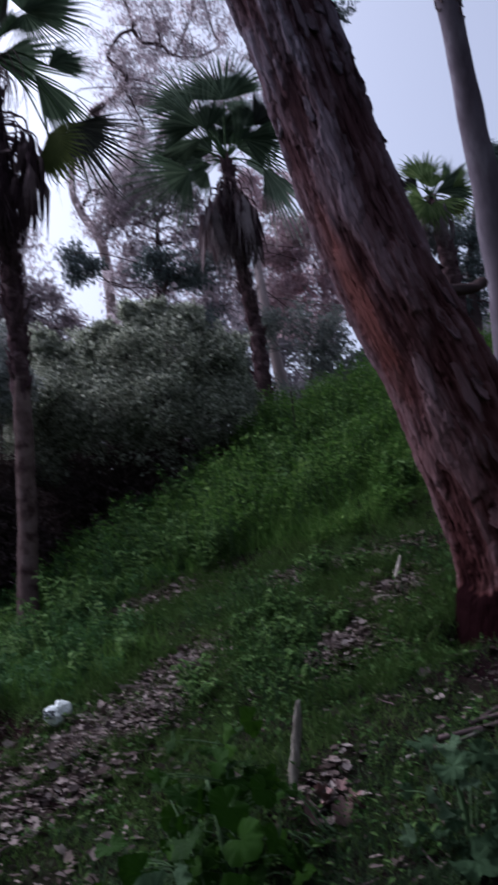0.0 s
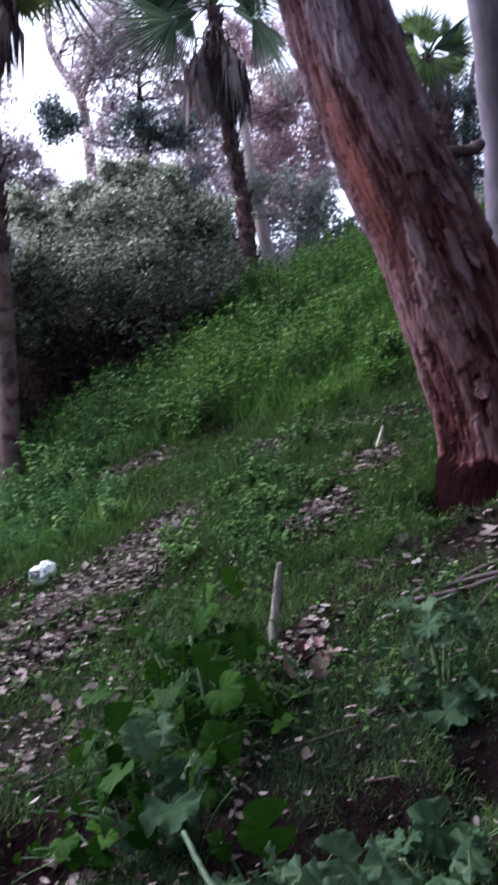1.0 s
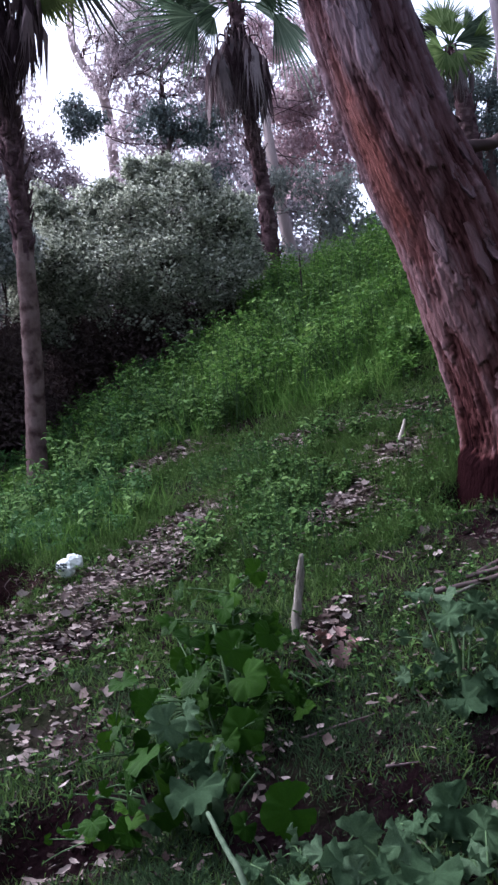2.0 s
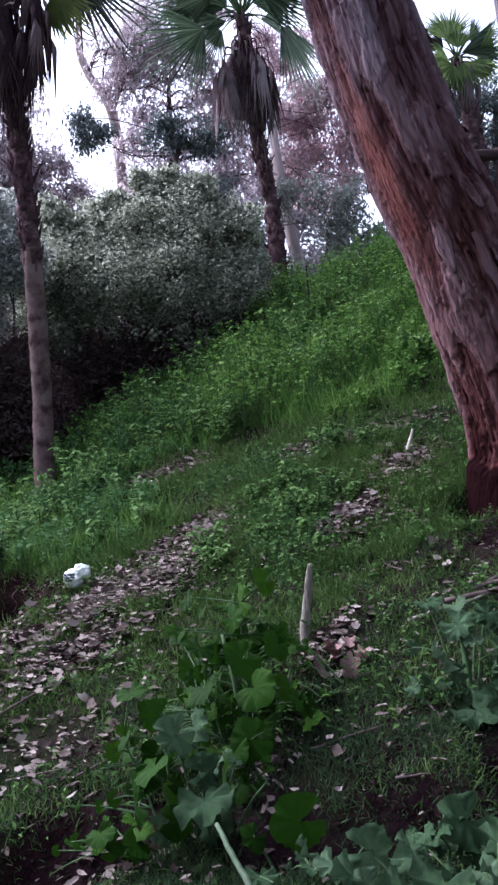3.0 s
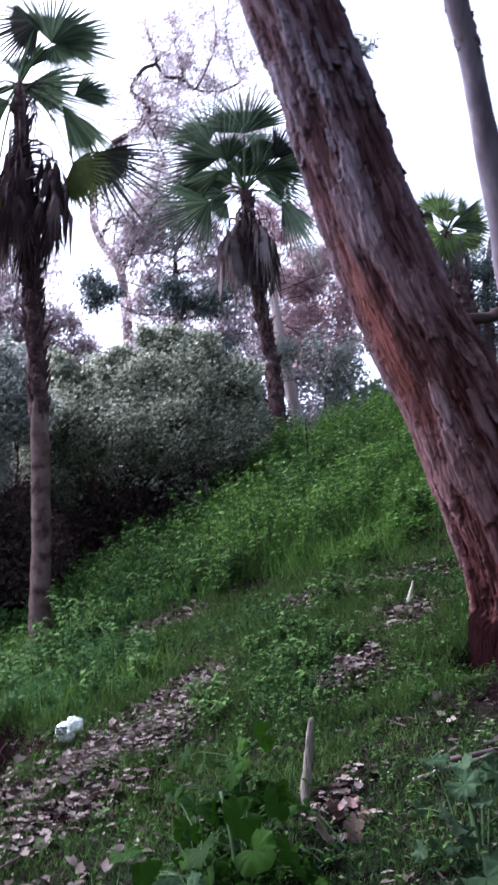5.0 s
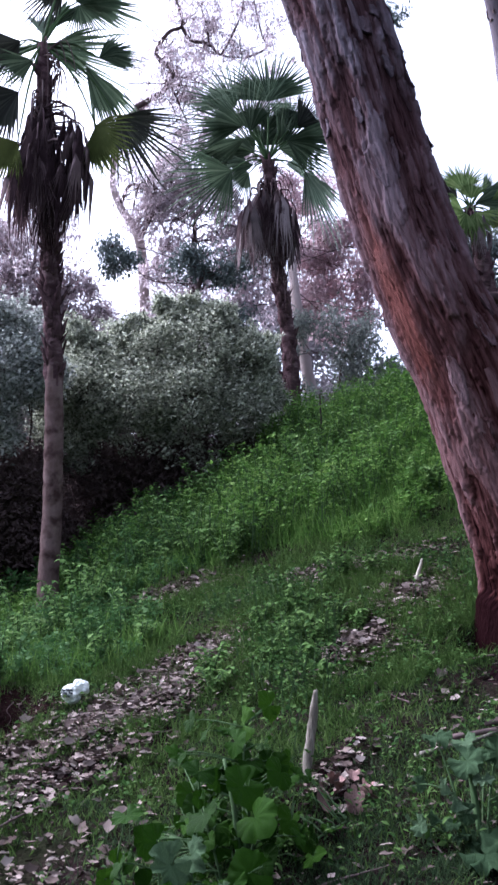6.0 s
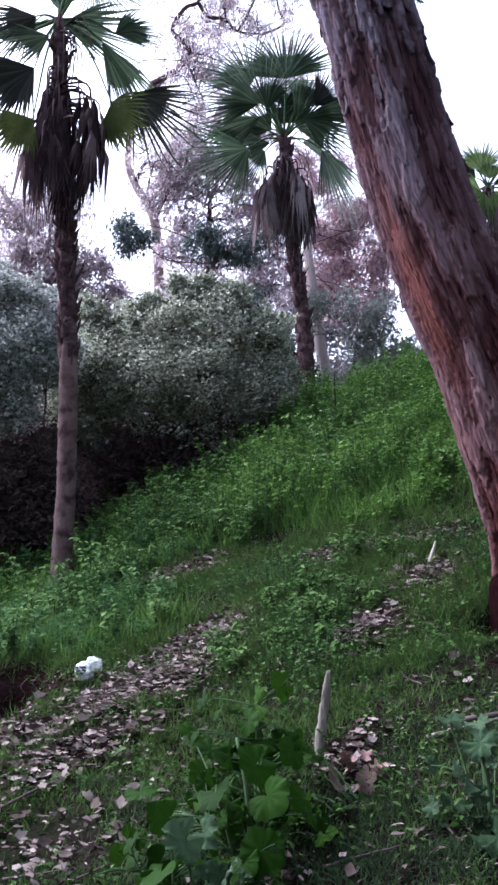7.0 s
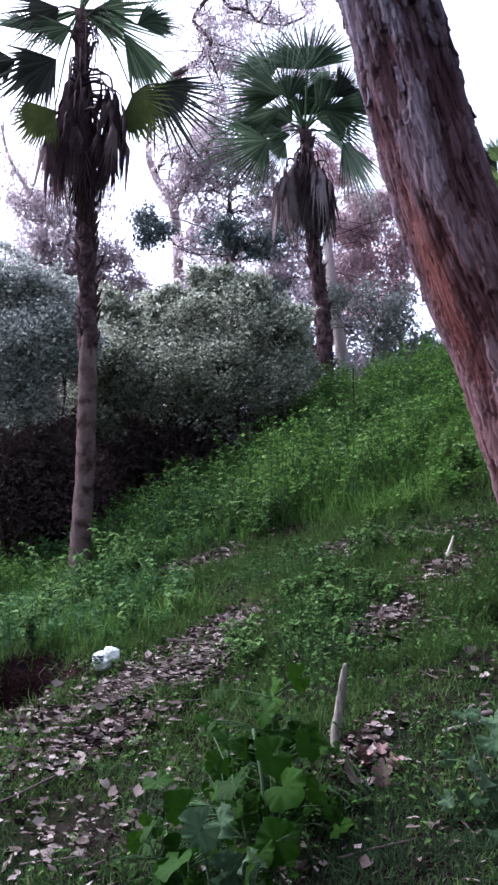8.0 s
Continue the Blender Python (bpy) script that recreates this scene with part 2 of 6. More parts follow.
    l.new(node("ADD", sep.outputs["Y"], node("MULTIPLY", wob.outputs["Fac"], 1.2)), height.inputs["Value"])
    tint = n.new("ShaderNodeMix")
    tint.data_type = "RGBA"
    l.new(height.outputs[0], tint.inputs[0])
    tint.inputs[6].default_value = (0.93, 0.68, 0.68, 1)
    tint.inputs[7].default_value = (0.90, 0.90, 1.02, 1)
    weather = n.new("ShaderNodeMix")
    weather.data_type, weather.blend_type = "RGBA", "MULTIPLY"
    weather.inputs[0].default_value = 1.0
    l.new(mx.outputs[2], weather.inputs[6])
    l.new(tint.outputs[2], weather.inputs[7])
    l.new(weather.outputs[2], p.inputs["Base Color"])
    return m


SCAR = (0.15, 2.38, 0.13, 0.66)
BARK = bark_shader()


# ---- numeric helpers ----
rng = np.random.default_rng(7)


def lattice(ix, iy, seed):
    h = (ix.astype(np.int64) * 374761393 + iy.astype(np.int64) * 668265263 + seed * 974634777) & 0xFFFFFFFF
    h = ((h ^ (h >> 13)) * 1274126177) & 0xFFFFFFFF
    return ((h ^ (h >> 16)) & 0xFFFF) / 65535.0


def vnoise(x, y, seed=0):
    """Smooth noise from 0 to 1 on a unit lattice."""
    x, y = np.asarray(x, float), np.asarray(y, float)
    ix, iy = np.floor(x), np.floor(y)
    fx, fy = x - ix, y - iy
    fx, fy = fx * fx * (3 - 2 * fx), fy * fy * (3 - 2 * fy)
    a, b = lattice(ix, iy, seed), lattice(ix + 1, iy, seed)
    c, d = lattice(ix, iy + 1, seed), lattice(ix + 1, iy + 1, seed)
    return (a * (1 - fx) + b * fx) * (1 - fy) + (c * (1 - fx) + d * fx) * fy


def fbm(x, y, seed=0, octaves=4):
    total, amp, norm = 0.0, 1.0, 0.0
    for k in range(octaves):
        total = total + amp * vnoise(np.asarray(x) * 2 ** k, np.asarray(y) * 2 ** k, seed + k)
        norm += amp
        amp *= 0.5
    return total / norm


def round_fbm(turn, y, period, seed=0, octaves=4):
    """Noise that closes round a stem; turn runs from 0 to 1."""
    total, amp, norm = 0.0, 1.0, 0.0
    for k in range(octaves):
        p = period * 2 ** k
        x, yy = np.asarray(turn) * p, np.asarray(y) * 2 ** k
        ix, iy = np.floor(x), np.floor(yy)
        fx, fy = x - ix, yy - iy
        fx, fy = fx * fx * (3 - 2 * fx), fy * fy * (3 - 2 * fy)
        a, b = lattice(ix % p, iy, seed + k), lattice((ix + 1) % p, iy, seed + k)
        c, d = lattice(ix % p, iy + 1, seed + k), lattice((ix + 1) % p, iy + 1, seed + k)
        total = total + amp * ((a * (1 - fx) + b * fx) * (1 - fy) + (c * (1 - fx) + d * fx) * fy)
        norm += amp
        amp *= 0.5
    return total / norm


def smooth(v, a, b):
    t = np.clip((np.asarray(v, float) - a) / (b - a), 0, 1)
    return t * t * (3 - 2 * t)


def below(v, top, s):
    return v - s * np.logaddexp(0, (v - top) / s)


def ground_z(x, y):
    """Height of the bank: rises ahead and to the right, flattens on its top, with a hollow by the big trunk and a dug pit."""
    x, y = np.asarray(x, float), np.asarray(y, float)
    ys = -below(-below(y, 13.2, 0.7), 2.0, 0.5)
    xs = -below(-below(x, 6.5, 0.8), 5.5, 0.8)
    z = -0.026 + 0.0675 * xs + 0.2183 * ys + 0.0325 * xs * ys + 0.0089 * ys * np.abs(ys)
    z = z - 0.24 * smooth(-x, 0.9, 2.4) * smooth(y, 7.2, 9.2) * (1 - smooth(y, 10.5, 12.5))
    z = below(z + 0.18 * np.exp(-(((x - 0.25) / 0.7) ** 2 + ((y - 12.6) / 1.2) ** 2)), 5.0, 0.15)
    z = z - 0.0105 * np.clip(y, 0, 7) * (1 - smooth(y, 7.5, 11))
    near = np.exp(-((x / 9) ** 2 + ((y - 6) / 9) ** 2))
    z = z + near * (0.10 * (fbm(x * 1.1, y * 1.1, 3, 3) - 0.5) + 0.05 * (fbm(x * 5, y * 5, 11, 3) - 0.5))
    z = z - 0.40 * np.exp(-(((x - 1.42) / 0.34) ** 2 + ((y - 4.88) / 0.24) ** 2) ** 3) + 0.07 * np.exp(-(((x - 1.35) / 0.4) ** 2 + ((y - 4.52) / 0.10) ** 2))
    z = z - 0.75 * np.exp(-(((x + 2.0) / (0.54 + 0.12 * (vnoise(x * 6, y * 6, 77) - 0.5))) ** 2 + ((y - 5.58) / 0.38) ** 2) ** 5) + 0.11 * np.exp(-(((x + 1.9) / 0.5) ** 2 + ((y - 6.12) / 0.24) ** 2)) + 0.07 * np.exp(-(((x + 1.36) / 0.14) ** 2 + ((y - 5.66) / 0.18) ** 2))
    z = z - 0.16 * np.exp(-(((x + 0.72) / 0.35) ** 2 + ((y - 2.85) / 0.16) ** 2) ** 2)
    z = z - 0.14 * np.exp(-(((x - 0.84) / 0.19) ** 2 + ((y - 2.80) / 0.16) ** 2) ** 2)
    z = z - 0.15 * np.exp(-(((x - 0.36) / 0.40) ** 2 + ((y - 2.62) / 0.13) ** 2) ** 2)
    return z


def gz(x, y):
    return float(ground_z(x, y))


def mesh_of(name, verts, faces, mat, uv=None, smooth_faces=False):
    """A mesh from arrays; faces all have the same number of corners."""
    verts, faces = np.asarray(verts, np.float32), np.asarray(faces, np.int32)
    me = bpy.data.meshes.new(name)
    k = faces.shape[1]
    me.vertices.add(len(verts))
    me.vertices.foreach_set("co", verts.ravel())
    me.loops.add(faces.size)
    me.loops.foreach_set("vertex_index", faces.ravel())
    me.polygons.add(len(faces))
    me.polygons.foreach_set("loop_start", np.arange(0, faces.size, k, dtype=np.int32))
    if smooth_faces:
        me.polygons.foreach_set("use_smooth", np.ones(len(faces), bool))
    if uv is not None:
        layer = me.uv_layers.new(name="uv")
        layer.data.foreach_set("uv", np.asarray(uv, np.float32)[faces.ravel()].ravel())
    me.update(calc_edges=True)
    me.materials.append(mat)
    return me


def part(name, me, parent, label=""):
    ob = new(name, me)
    ob.parent = parent
    return tagged(ob, label) if label else ob


def thing(name, label, category, at=(0, 0, 0), group=""):
    ob = new(name)
    ob.empty_display_size = 0.1
    ob.location = at
    return tagged(ob, label, category, group)


def join(pieces):
    """Joins (verts, faces) pairs."""
    vs, fs, k = [], [], 0
    for v, f in pieces:
        vs.append(np.asarray(v, float))
        fs.append(np.asarray(f) + k)
        k += len(v)
    return np.concatenate(vs), np.concatenate(fs)


def unit(v):
    v = np.asarray(v, float)
    return v / np.maximum(np.linalg.norm(v, axis=-1, keepdims=True), 1e-9)


def bases(along, up):
    """Rotation matrices whose y axis is along and whose z axis is as near to up as can be."""
    y = unit(along)
    x = unit(np.cross(y, up))
    return np.stack([x, y, np.cross(x, y)], axis=-1)


def scatter(tv, tf, rot, at, size):
    """Copies of a template at many places, as one (verts, faces)."""
    n = len(at)
    size = np.broadcast_to(np.asarray(size, float).reshape(n, -1), (n, 3)) if np.ndim(size) else np.full((n, 3), size)
    v = np.einsum("nij,nkj->nki", rot, tv[None] * size[:, None, :]) + at[:, None, :]
    f = tf[None] + (np.arange(n) * len(tv))[:, None, None]
    return v.reshape(-1, 3), f.reshape(-1, tf.shape[1])


def spline(pts, n):
    """Points along a smooth curve through pts."""
    pts = np.asarray(pts, float)
    t = np.linspace(0, len(pts) - 1, n)
    i = np.minimum(t.astype(int), len(pts) - 2)
    f = (t - i)[:, None]
    g = np.gradient(pts, axis=0)
    a, b, ga, gb = pts[i], pts[i + 1], g[i], g[i + 1]
    return a * (2 * f**3 - 3 * f**2 + 1) + b * (3 * f**2 - 2 * f**3) + ga * (f**3 - 2 * f**2 + f) + gb * (f**3 - f**2)


def tube(pts, radii, sides=8, n=None, caps=True):
    """A tapered round stem along pts; quads."""
    pts = spline(pts, n) if n else np.asarray(pts, float)
    radii = np.interp(np.linspace(0, 1, len(pts)), np.linspace(0, 1, len(radii)), radii)
    d = unit(np.gradient(pts, axis=0))
    ref = np.where(np.abs(d[:, 2:3]) > 0.8, [[0.0, 1.0, 0.0]], [[0.0, 0.0, 1.0]])
    ref = np.broadcast_to(ref[0], d.shape)
    x = unit(np.cross(d, ref))
    y = np.cross(d, x)
    a = np.linspace(0, 2 * np.pi, sides, endpoint=False)
    v = pts[:, None] + radii[:, None, None] * (np.cos(a)[None, :, None] * x[:, None] + np.sin(a)[None, :, None] * y[:, None])
    m = len(pts)
    i, j = np.meshgrid(np.arange(m - 1), np.arange(sides), indexing="ij")
    f = np.stack([i * sides + j, i * sides + (j + 1) % sides, (i + 1) * sides + (j + 1) % sides, (i + 1) * sides + j], -1).reshape(-1, 4)
    v = v.reshape(-1, 3)
    if caps:
        v = np.concatenate([v, pts[:1], pts[-1:]])
        c0, c1 = m * sides, m * sides + 1
        k = np.arange(0, sides, 2)
        ends = [np.stack([np.full_like(k, c0), (k + 2) % sides, (k + 1) % sides, k], -1),
                np.stack([np.full_like(k, c1), (m - 1) * sides + k, (m - 1) * sides + (k + 1) % sides, (m - 1) * sides + (k + 2) % sides], -1)]
        f = np.concatenate([f, *ends])
    return v, f


# leaf templates: y runs along the leaf, z is its face
BLADE = (np.array([(-0.5, 0, 0), (0.5, 0, 0), (-0.38, 0.5, 0.06), (0.38, 0.5, 0.06), (0, 1, -0.12)]), np.array([(0, 1, 3), (0, 3, 2), (2, 3, 4)]))
OVAL = (np.array([(0, 0, 0), (-0.5, 0.35, 0.1), (0, 0.45, -0.02), (0.5, 0.35, 0.1), (-0.36, 0.75, 0.02), (0.36, 0.75, 0.02), (0, 1, -0.12)]),
        np.array([(0, 2, 1), (0, 3, 2), (1, 2, 4), (2, 3, 5), (2, 6, 4), (2, 5, 6)]))
OVATE = (np.array([(0, 0, 0), (-0.5, 0.42, 0.08), (0, 0.5, -0.03), (0.5, 0.42, 0.08), (0, 1, -0.12)]), np.array([(0, 2, 1), (0, 3, 2), (1, 2, 4), (2, 3, 4)]))
LANCE = (np.array([(0, 0, 0), (-0.5, 0.4, 0.05), (0.5, 0.4, 0.05), (0, 1, -0.1)]), np.array([(0, 2, 1), (1, 2, 3)]))


# ---- the bank ----
def steps(*spans):
    out = []
    for a, b, d in spans:
        out.extend(np.arange(a, b, d))
    return np.array(out + [spans[-1][1]])


def build_ground():
    xs = steps((-700, -60, 80), (-60, -16, 4), (-16, -5, 0.5), (-5, -2.6, 0.12), (-2.6, 2.6, 0.035), (2.6, 5, 0.12), (5, 16, 0.5), (16, 60, 4), (60, 700, 80))
    ys = steps((-700, -60, 80), (-60, -8, 4), (-8, 1.6, 0.3), (1.6, 7.5, 0.035), (7.5, 14, 0.1), (14, 24, 0.4), (24, 60, 4), (60, 700, 80))
    x, y = np.meshgrid(xs, ys)
    v = np.stack([x, y, ground_z(x, y)], -1).reshape(-1, 3)
    w = len(xs)
    i, j = np.meshgrid(np.arange(len(ys) - 1), np.arange(w - 1), indexing="ij")
    f = np.stack([i * w + j, i * w + j + 1, (i + 1) * w + j + 1, (i + 1) * w + j], -1).reshape(-1, 4)
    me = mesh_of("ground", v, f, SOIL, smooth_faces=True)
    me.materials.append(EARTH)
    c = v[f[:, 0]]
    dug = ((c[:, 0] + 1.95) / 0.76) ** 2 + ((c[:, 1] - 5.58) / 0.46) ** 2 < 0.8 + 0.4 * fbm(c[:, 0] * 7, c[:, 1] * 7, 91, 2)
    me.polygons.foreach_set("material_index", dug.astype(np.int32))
    tagged(new("ground", me), "dark earth bank with moss and leaf mould, rising to a grassy crest", "ground", kind="structure")


build_ground()

# patches of leaf litter: x, y, half-length, half-width, turn in degrees, leaves
LITTER = [(-0.46, 5.80, 0.45, 0.21, 48, 380), (-0.80, 5.10, 0.45, 0.25, 20, 380), (-1.00, 4.40, 0.45, 0.32, 25, 130), (-0.90, 3.6, 0.4, 0.3, 0, 36),
          (0.60, 5.25, 0.22, 0.18, 30, 170), (1.02, 5.85, 0.30, 0.22, 20, 170), (0.30, 3.78, 0.14, 0.28, -10, 26), (-0.78, 7.75, 0.48, 0.26, -15, 240),
          (0.42, 6.85, 0.42, 0.22, -25, 190), (-1.38, 4.9, 0.28, 0.22, 10, 60), (1.2, 4.3, 0.3, 0.2, 0, 16), (0.02, 2.85, 0.2, 0.3, 0, 7), (-0.55, 2.8, 0.3, 0.25, 0, 18), (1.25, 6.6, 0.3, 0.2, 0, 50)]


def litter_cover(x, y):
    c = np.zeros_like(np.asarray(x, float))
    for px, py, a, b, turn, _ in LITTER:
        t = radians(turn)
        u = (x - px) * math.cos(t) + (y - py) * math.sin(t)
        w = -(x - px) * math.sin(t) + (y - py) * math.cos(t)
        c = np.maximum(c, np.exp(-((u / a) ** 2 + (w / b) ** 2)))
    return c


def weed_cover(x, y):
    """Where tall weeds grow: over the crest and on the left verge, not on the trodden slope below."""
    edge = 7.75 - 0.55 * np.clip(x, 0, 1.2) + 0.3 * (vnoise(x * 2, y * 0.3, 21) - 0.5)
    hill = smooth(y, edge, edge + 0.35)
    verge = smooth(-x, 0.35, 0.70) * smooth(y - 0.75 * (x + 1.3), 5.62, 5.92)
    strip = np.exp(-(((x + 0.78) / 0.5) ** 2 + ((y - 7.75) / 0.36) ** 2))
    open_ground = np.exp(-(((x + 0.55) / 0.42) ** 2 + ((y - 6.9) / 0.5) ** 2))
    return np.clip(np.maximum(hill, verge) - 1.5 * strip - 1.3 * open_ground, 0, 1)


def bare_soil(x, y):
    pit = np.exp(-(((x + 1.92) / 0.66) ** 2 + ((y - 5.48) / 0.58) ** 2) ** 4)
    hollow = np.exp(-(((x - 1.42) / 0.38) ** 2 + ((y - 4.88) / 0.27) ** 2) ** 3)
    a = np.exp(-(((x + 0.72) / 0.3) ** 2 + ((y - 2.88) / 0.2) ** 2))
    b = np.exp(-(((x - 0.33) / 0.32) ** 2 + ((y - 2.60) / 0.14) ** 2))
    b = np.maximum(b, np.exp(-(((x - 0.84) / 0.19) ** 2 + ((y - 2.80) / 0.18) ** 2) ** 2))
    return np.maximum(np.maximum(pit, hollow), np.maximum(a, b))


def build_grass():
    n = 430000
    y = 1.9 + 6.2 * rng.random(n) ** 1.25
    y = np.where(rng.random(n) < 0.15, y - rng.exponential(0.7, n), y)
    x = rng.uniform(-1, 1, n) * (0.36 * np.maximum(y, 1.2) + 0.6) * (1 + 0.2 * rng.exponential(0.6, n))
    patch = fbm(x * 2.2, y * 2.2, 31, 3)
    tuft = fbm(x * 9, y * 9, 41, 2)
    # fewer yellow-green blades nearby; the darker near ground stands in for canopy shade
    keep = rng.random(n) < np.clip(smooth(patch, 0.30, 0.56) * smooth(tuft, 0.36, 0.6) * 1.3 + 0.20 + 0.22 * (y < 4.4), 0, 1) * (1 - np.clip(1.25 * litter_cover(x, y) - 0.12, 0, 0.95)) * (1 - 0.97 * bare_soil(x, y)) * (0.30 + 0.70 * smooth(y, 3.5, 4.8))
    x, y, tuft, patch = x[keep], y[keep], tuft[keep], patch[keep]
    n = len(x)
    at = np.stack([x, y, ground_z(x, y) - 0.005], -1)
    a = rng.uniform(0, 2 * np.pi, n)
    tilt = rng.uniform(0.25, 1.35, n)
    along = np.stack([np.sin(tilt) * np.cos(a), np.sin(tilt) * np.sin(a), np.cos(tilt)], -1)
    lengths = (0.035 + 0.075 * rng.random(n) ** 1.5) * (0.40 + 0.6 * patch + 0.45 * tuft) * (0.75 + 0.95 * smooth(y, 3.6, 6.2))
    size = np.stack([rng.uniform(0.003, 0.008, n), lengths, lengths], -1)
    v, f = scatter(*BLADE, bases(along, np.array([0.0, 0.3, 1.0]) + rng.normal(0, 0.3, (n, 3))), at, size)
    n = 62000
    x, y = rng.normal(0, 4.2, n), rng.normal(3.0, 4.5, n)
    keep = (np.abs(x) > 0.36 * y + 0.3) & (rng.random(n) < smooth(fbm(x * 1.3, y * 1.3, 33, 3), 0.3, 0.6))
    keep |= (y < 2.0) & (rng.random(n) < 0.6)
    keep &= np.hypot(x - 1.69, y - 5.1) > 0.35
    x, y = x[keep], y[keep]
    n = len(x)
    a, tilt = rng.uniform(0, 2 * np.pi, n), rng.uniform(0.2, 1.1, n)
    along = np.stack([np.sin(tilt) * np.cos(a), np.sin(tilt) * np.sin(a), np.cos(tilt)], -1)
    lengths = 0.08 + 0.16 * rng.random(n)
    wide = scatter(*BLADE, bases(along, np.array([0.0, 0.3, 1.0]) + rng.normal(0, 0.3, (n, 3))), np.stack([x, y, ground_z(x, y) - 0.005], -1), np.stack([rng.uniform(0.018, 0.04, n), lengths, lengths], -1))
    v, f = join([(v, f), wide])
    tagged(new("short_grass", mesh_of("short_grass", v, f, GRASS)), "short patchy green grass on the trodden bank", "grass", kind="stuff")


def build_low_weeds():
    """Small round-leaved seedlings among the short grass."""
    n = 2600
    y = 2.2 + 6 * rng.random(n) ** 1.2
    x = rng.uniform(-1, 1, n) * (0.36 * y + 0.6)
    keep = rng.random(n) < smooth(fbm(x * 1.7, y * 1.7, 51, 3), 0.42, 0.62) * smooth(y, 3.2, 4.2) * (1 - np.clip(1.8 * litter_cover(x, y), 0, 1)) * (1 - bare_soil(x, y))
    x, y = x[keep], y[keep]
    k = 7
    n = len(x) * k
    x, y = np.repeat(x, k), np.repeat(y, k)
    a = rng.uniform(0, 2 * np.pi, n)
    tilt = rng.uniform(0.7, 1.5, n)
    h = rng.uniform(0.01, 0.09, n)
    at = np.stack([x + rng.normal(0, 0.012, n), y + rng.normal(0, 0.012, n), ground_z(x, y) + h], -1)
    along = np.stack([np.sin(tilt) * np.cos(a), np.sin(tilt) * np.sin(a), np.cos(tilt)], -1)
    s = rng.uniform(0.012, 0.036, n)
    v, f = scatter(*OVAL, bases(along, np.array([0.0, 0.0, 1.0]) + rng.normal(0, 0.25, (n, 3))), at, np.stack([s * 0.75, s, s], -1))
    # small upright weeds with leaves all along the stem
    m = 1900
    y = 3.0 + 5.2 * rng.random(m)
    x = rng.uniform(-1, 1, m) * (0.36 * y + 0.5)
    keep = rng.random(m) < smooth(fbm(x * 1.5 + 7, y * 1.5, 57, 3), 0.40, 0.60) * (1 - np.clip(1.5 * litter_cover(x, y), 0, 1)) * (1 - bare_soil(x, y))
    x, y = x[keep], y[keep]
    k = 10
    tall = np.repeat(rng.uniform(0.05, 0.17, len(x)), k)
    u = np.tile(np.linspace(0.2, 1.0, k), len(x))
    x, y = np.repeat(x, k), np.repeat(y, k)
    n = len(x)
    a, tilt = rng.uniform(0, 2 * np.pi, n), rng.uniform(0.6, 1.8, n)
    along = np.stack([np.sin(tilt) * np.cos(a), np.sin(tilt) * np.sin(a), np.cos(tilt)], -1)
    s = rng.uniform(0.016, 0.045, n) * (1.2 - 0.5 * u)
    at = np.stack([x + 0.012 * np.cos(a), y + 0.012 * np.sin(a), ground_z(x, y) + u * tall], -1)
    v, f = join([(v, f), scatter(*OVATE, bases(along, np.array([0.0, -0.2, 1.0]) + rng.normal(0, 0.3, (n, 3))), at, np.stack([s * 0.42, s, s], -1))])
    tagged(new("seedlings", mesh_of("seedlings", v, f, SEEDLING)), "small round-leaved green seedlings among the grass", "weeds", kind="stuff")


def shoots(x, y, tall, k, small, large, lean=0.25):
    """Leafy shoots: for each one a thin stem and k leaves, most of them near its top. Returns leaves and stems."""
    m = len(x)
    a, q = rng.uniform(0, 2 * np.pi, m), np.abs(rng.normal(0, lean, m))
    tip = np.stack([np.sin(q) * np.cos(a), np.sin(q) * np.sin(a) - 0.06, np.cos(q)], -1) * tall[:, None]
    foot = np.stack([x, y, ground_z(x, y) - 0.01], -1)
    stems = scatter(*BLADE, bases(tip, np.array([0.0, -1.0, 0.2]) + rng.normal(0, 0.2, (m, 3))), foot, np.stack([rng.uniform(0.006, 0.012, m), tall * 1.06, tall * 0.2], -1))
    n = m * k
    u = 1.02 - 0.75 * rng.random(n) ** 1.25
    a = rng.uniform(0, 2 * np.pi, n)
    t = rng.uniform(0.7, 1.9, n)
    along = np.stack([np.sin(t) * np.cos(a), np.sin(t) * np.sin(a), np.cos(t)], -1)
    at = np.repeat(foot, k, 0) + u[:, None] * np.repeat(tip, k, 0) + along * (0.03 * rng.random(n))[:, None]
    size = small + (large - small) * rng.random(n) ** 1.6
    leaves = scatter(*OVATE, bases(along, np.array([0.0, -0.25, 1.0]) + rng.normal(0, 0.35, (n, 3))), at, np.stack([size * rng.uniform(0.45, 0.75, n), size, size], -1))
    return leaves, stems


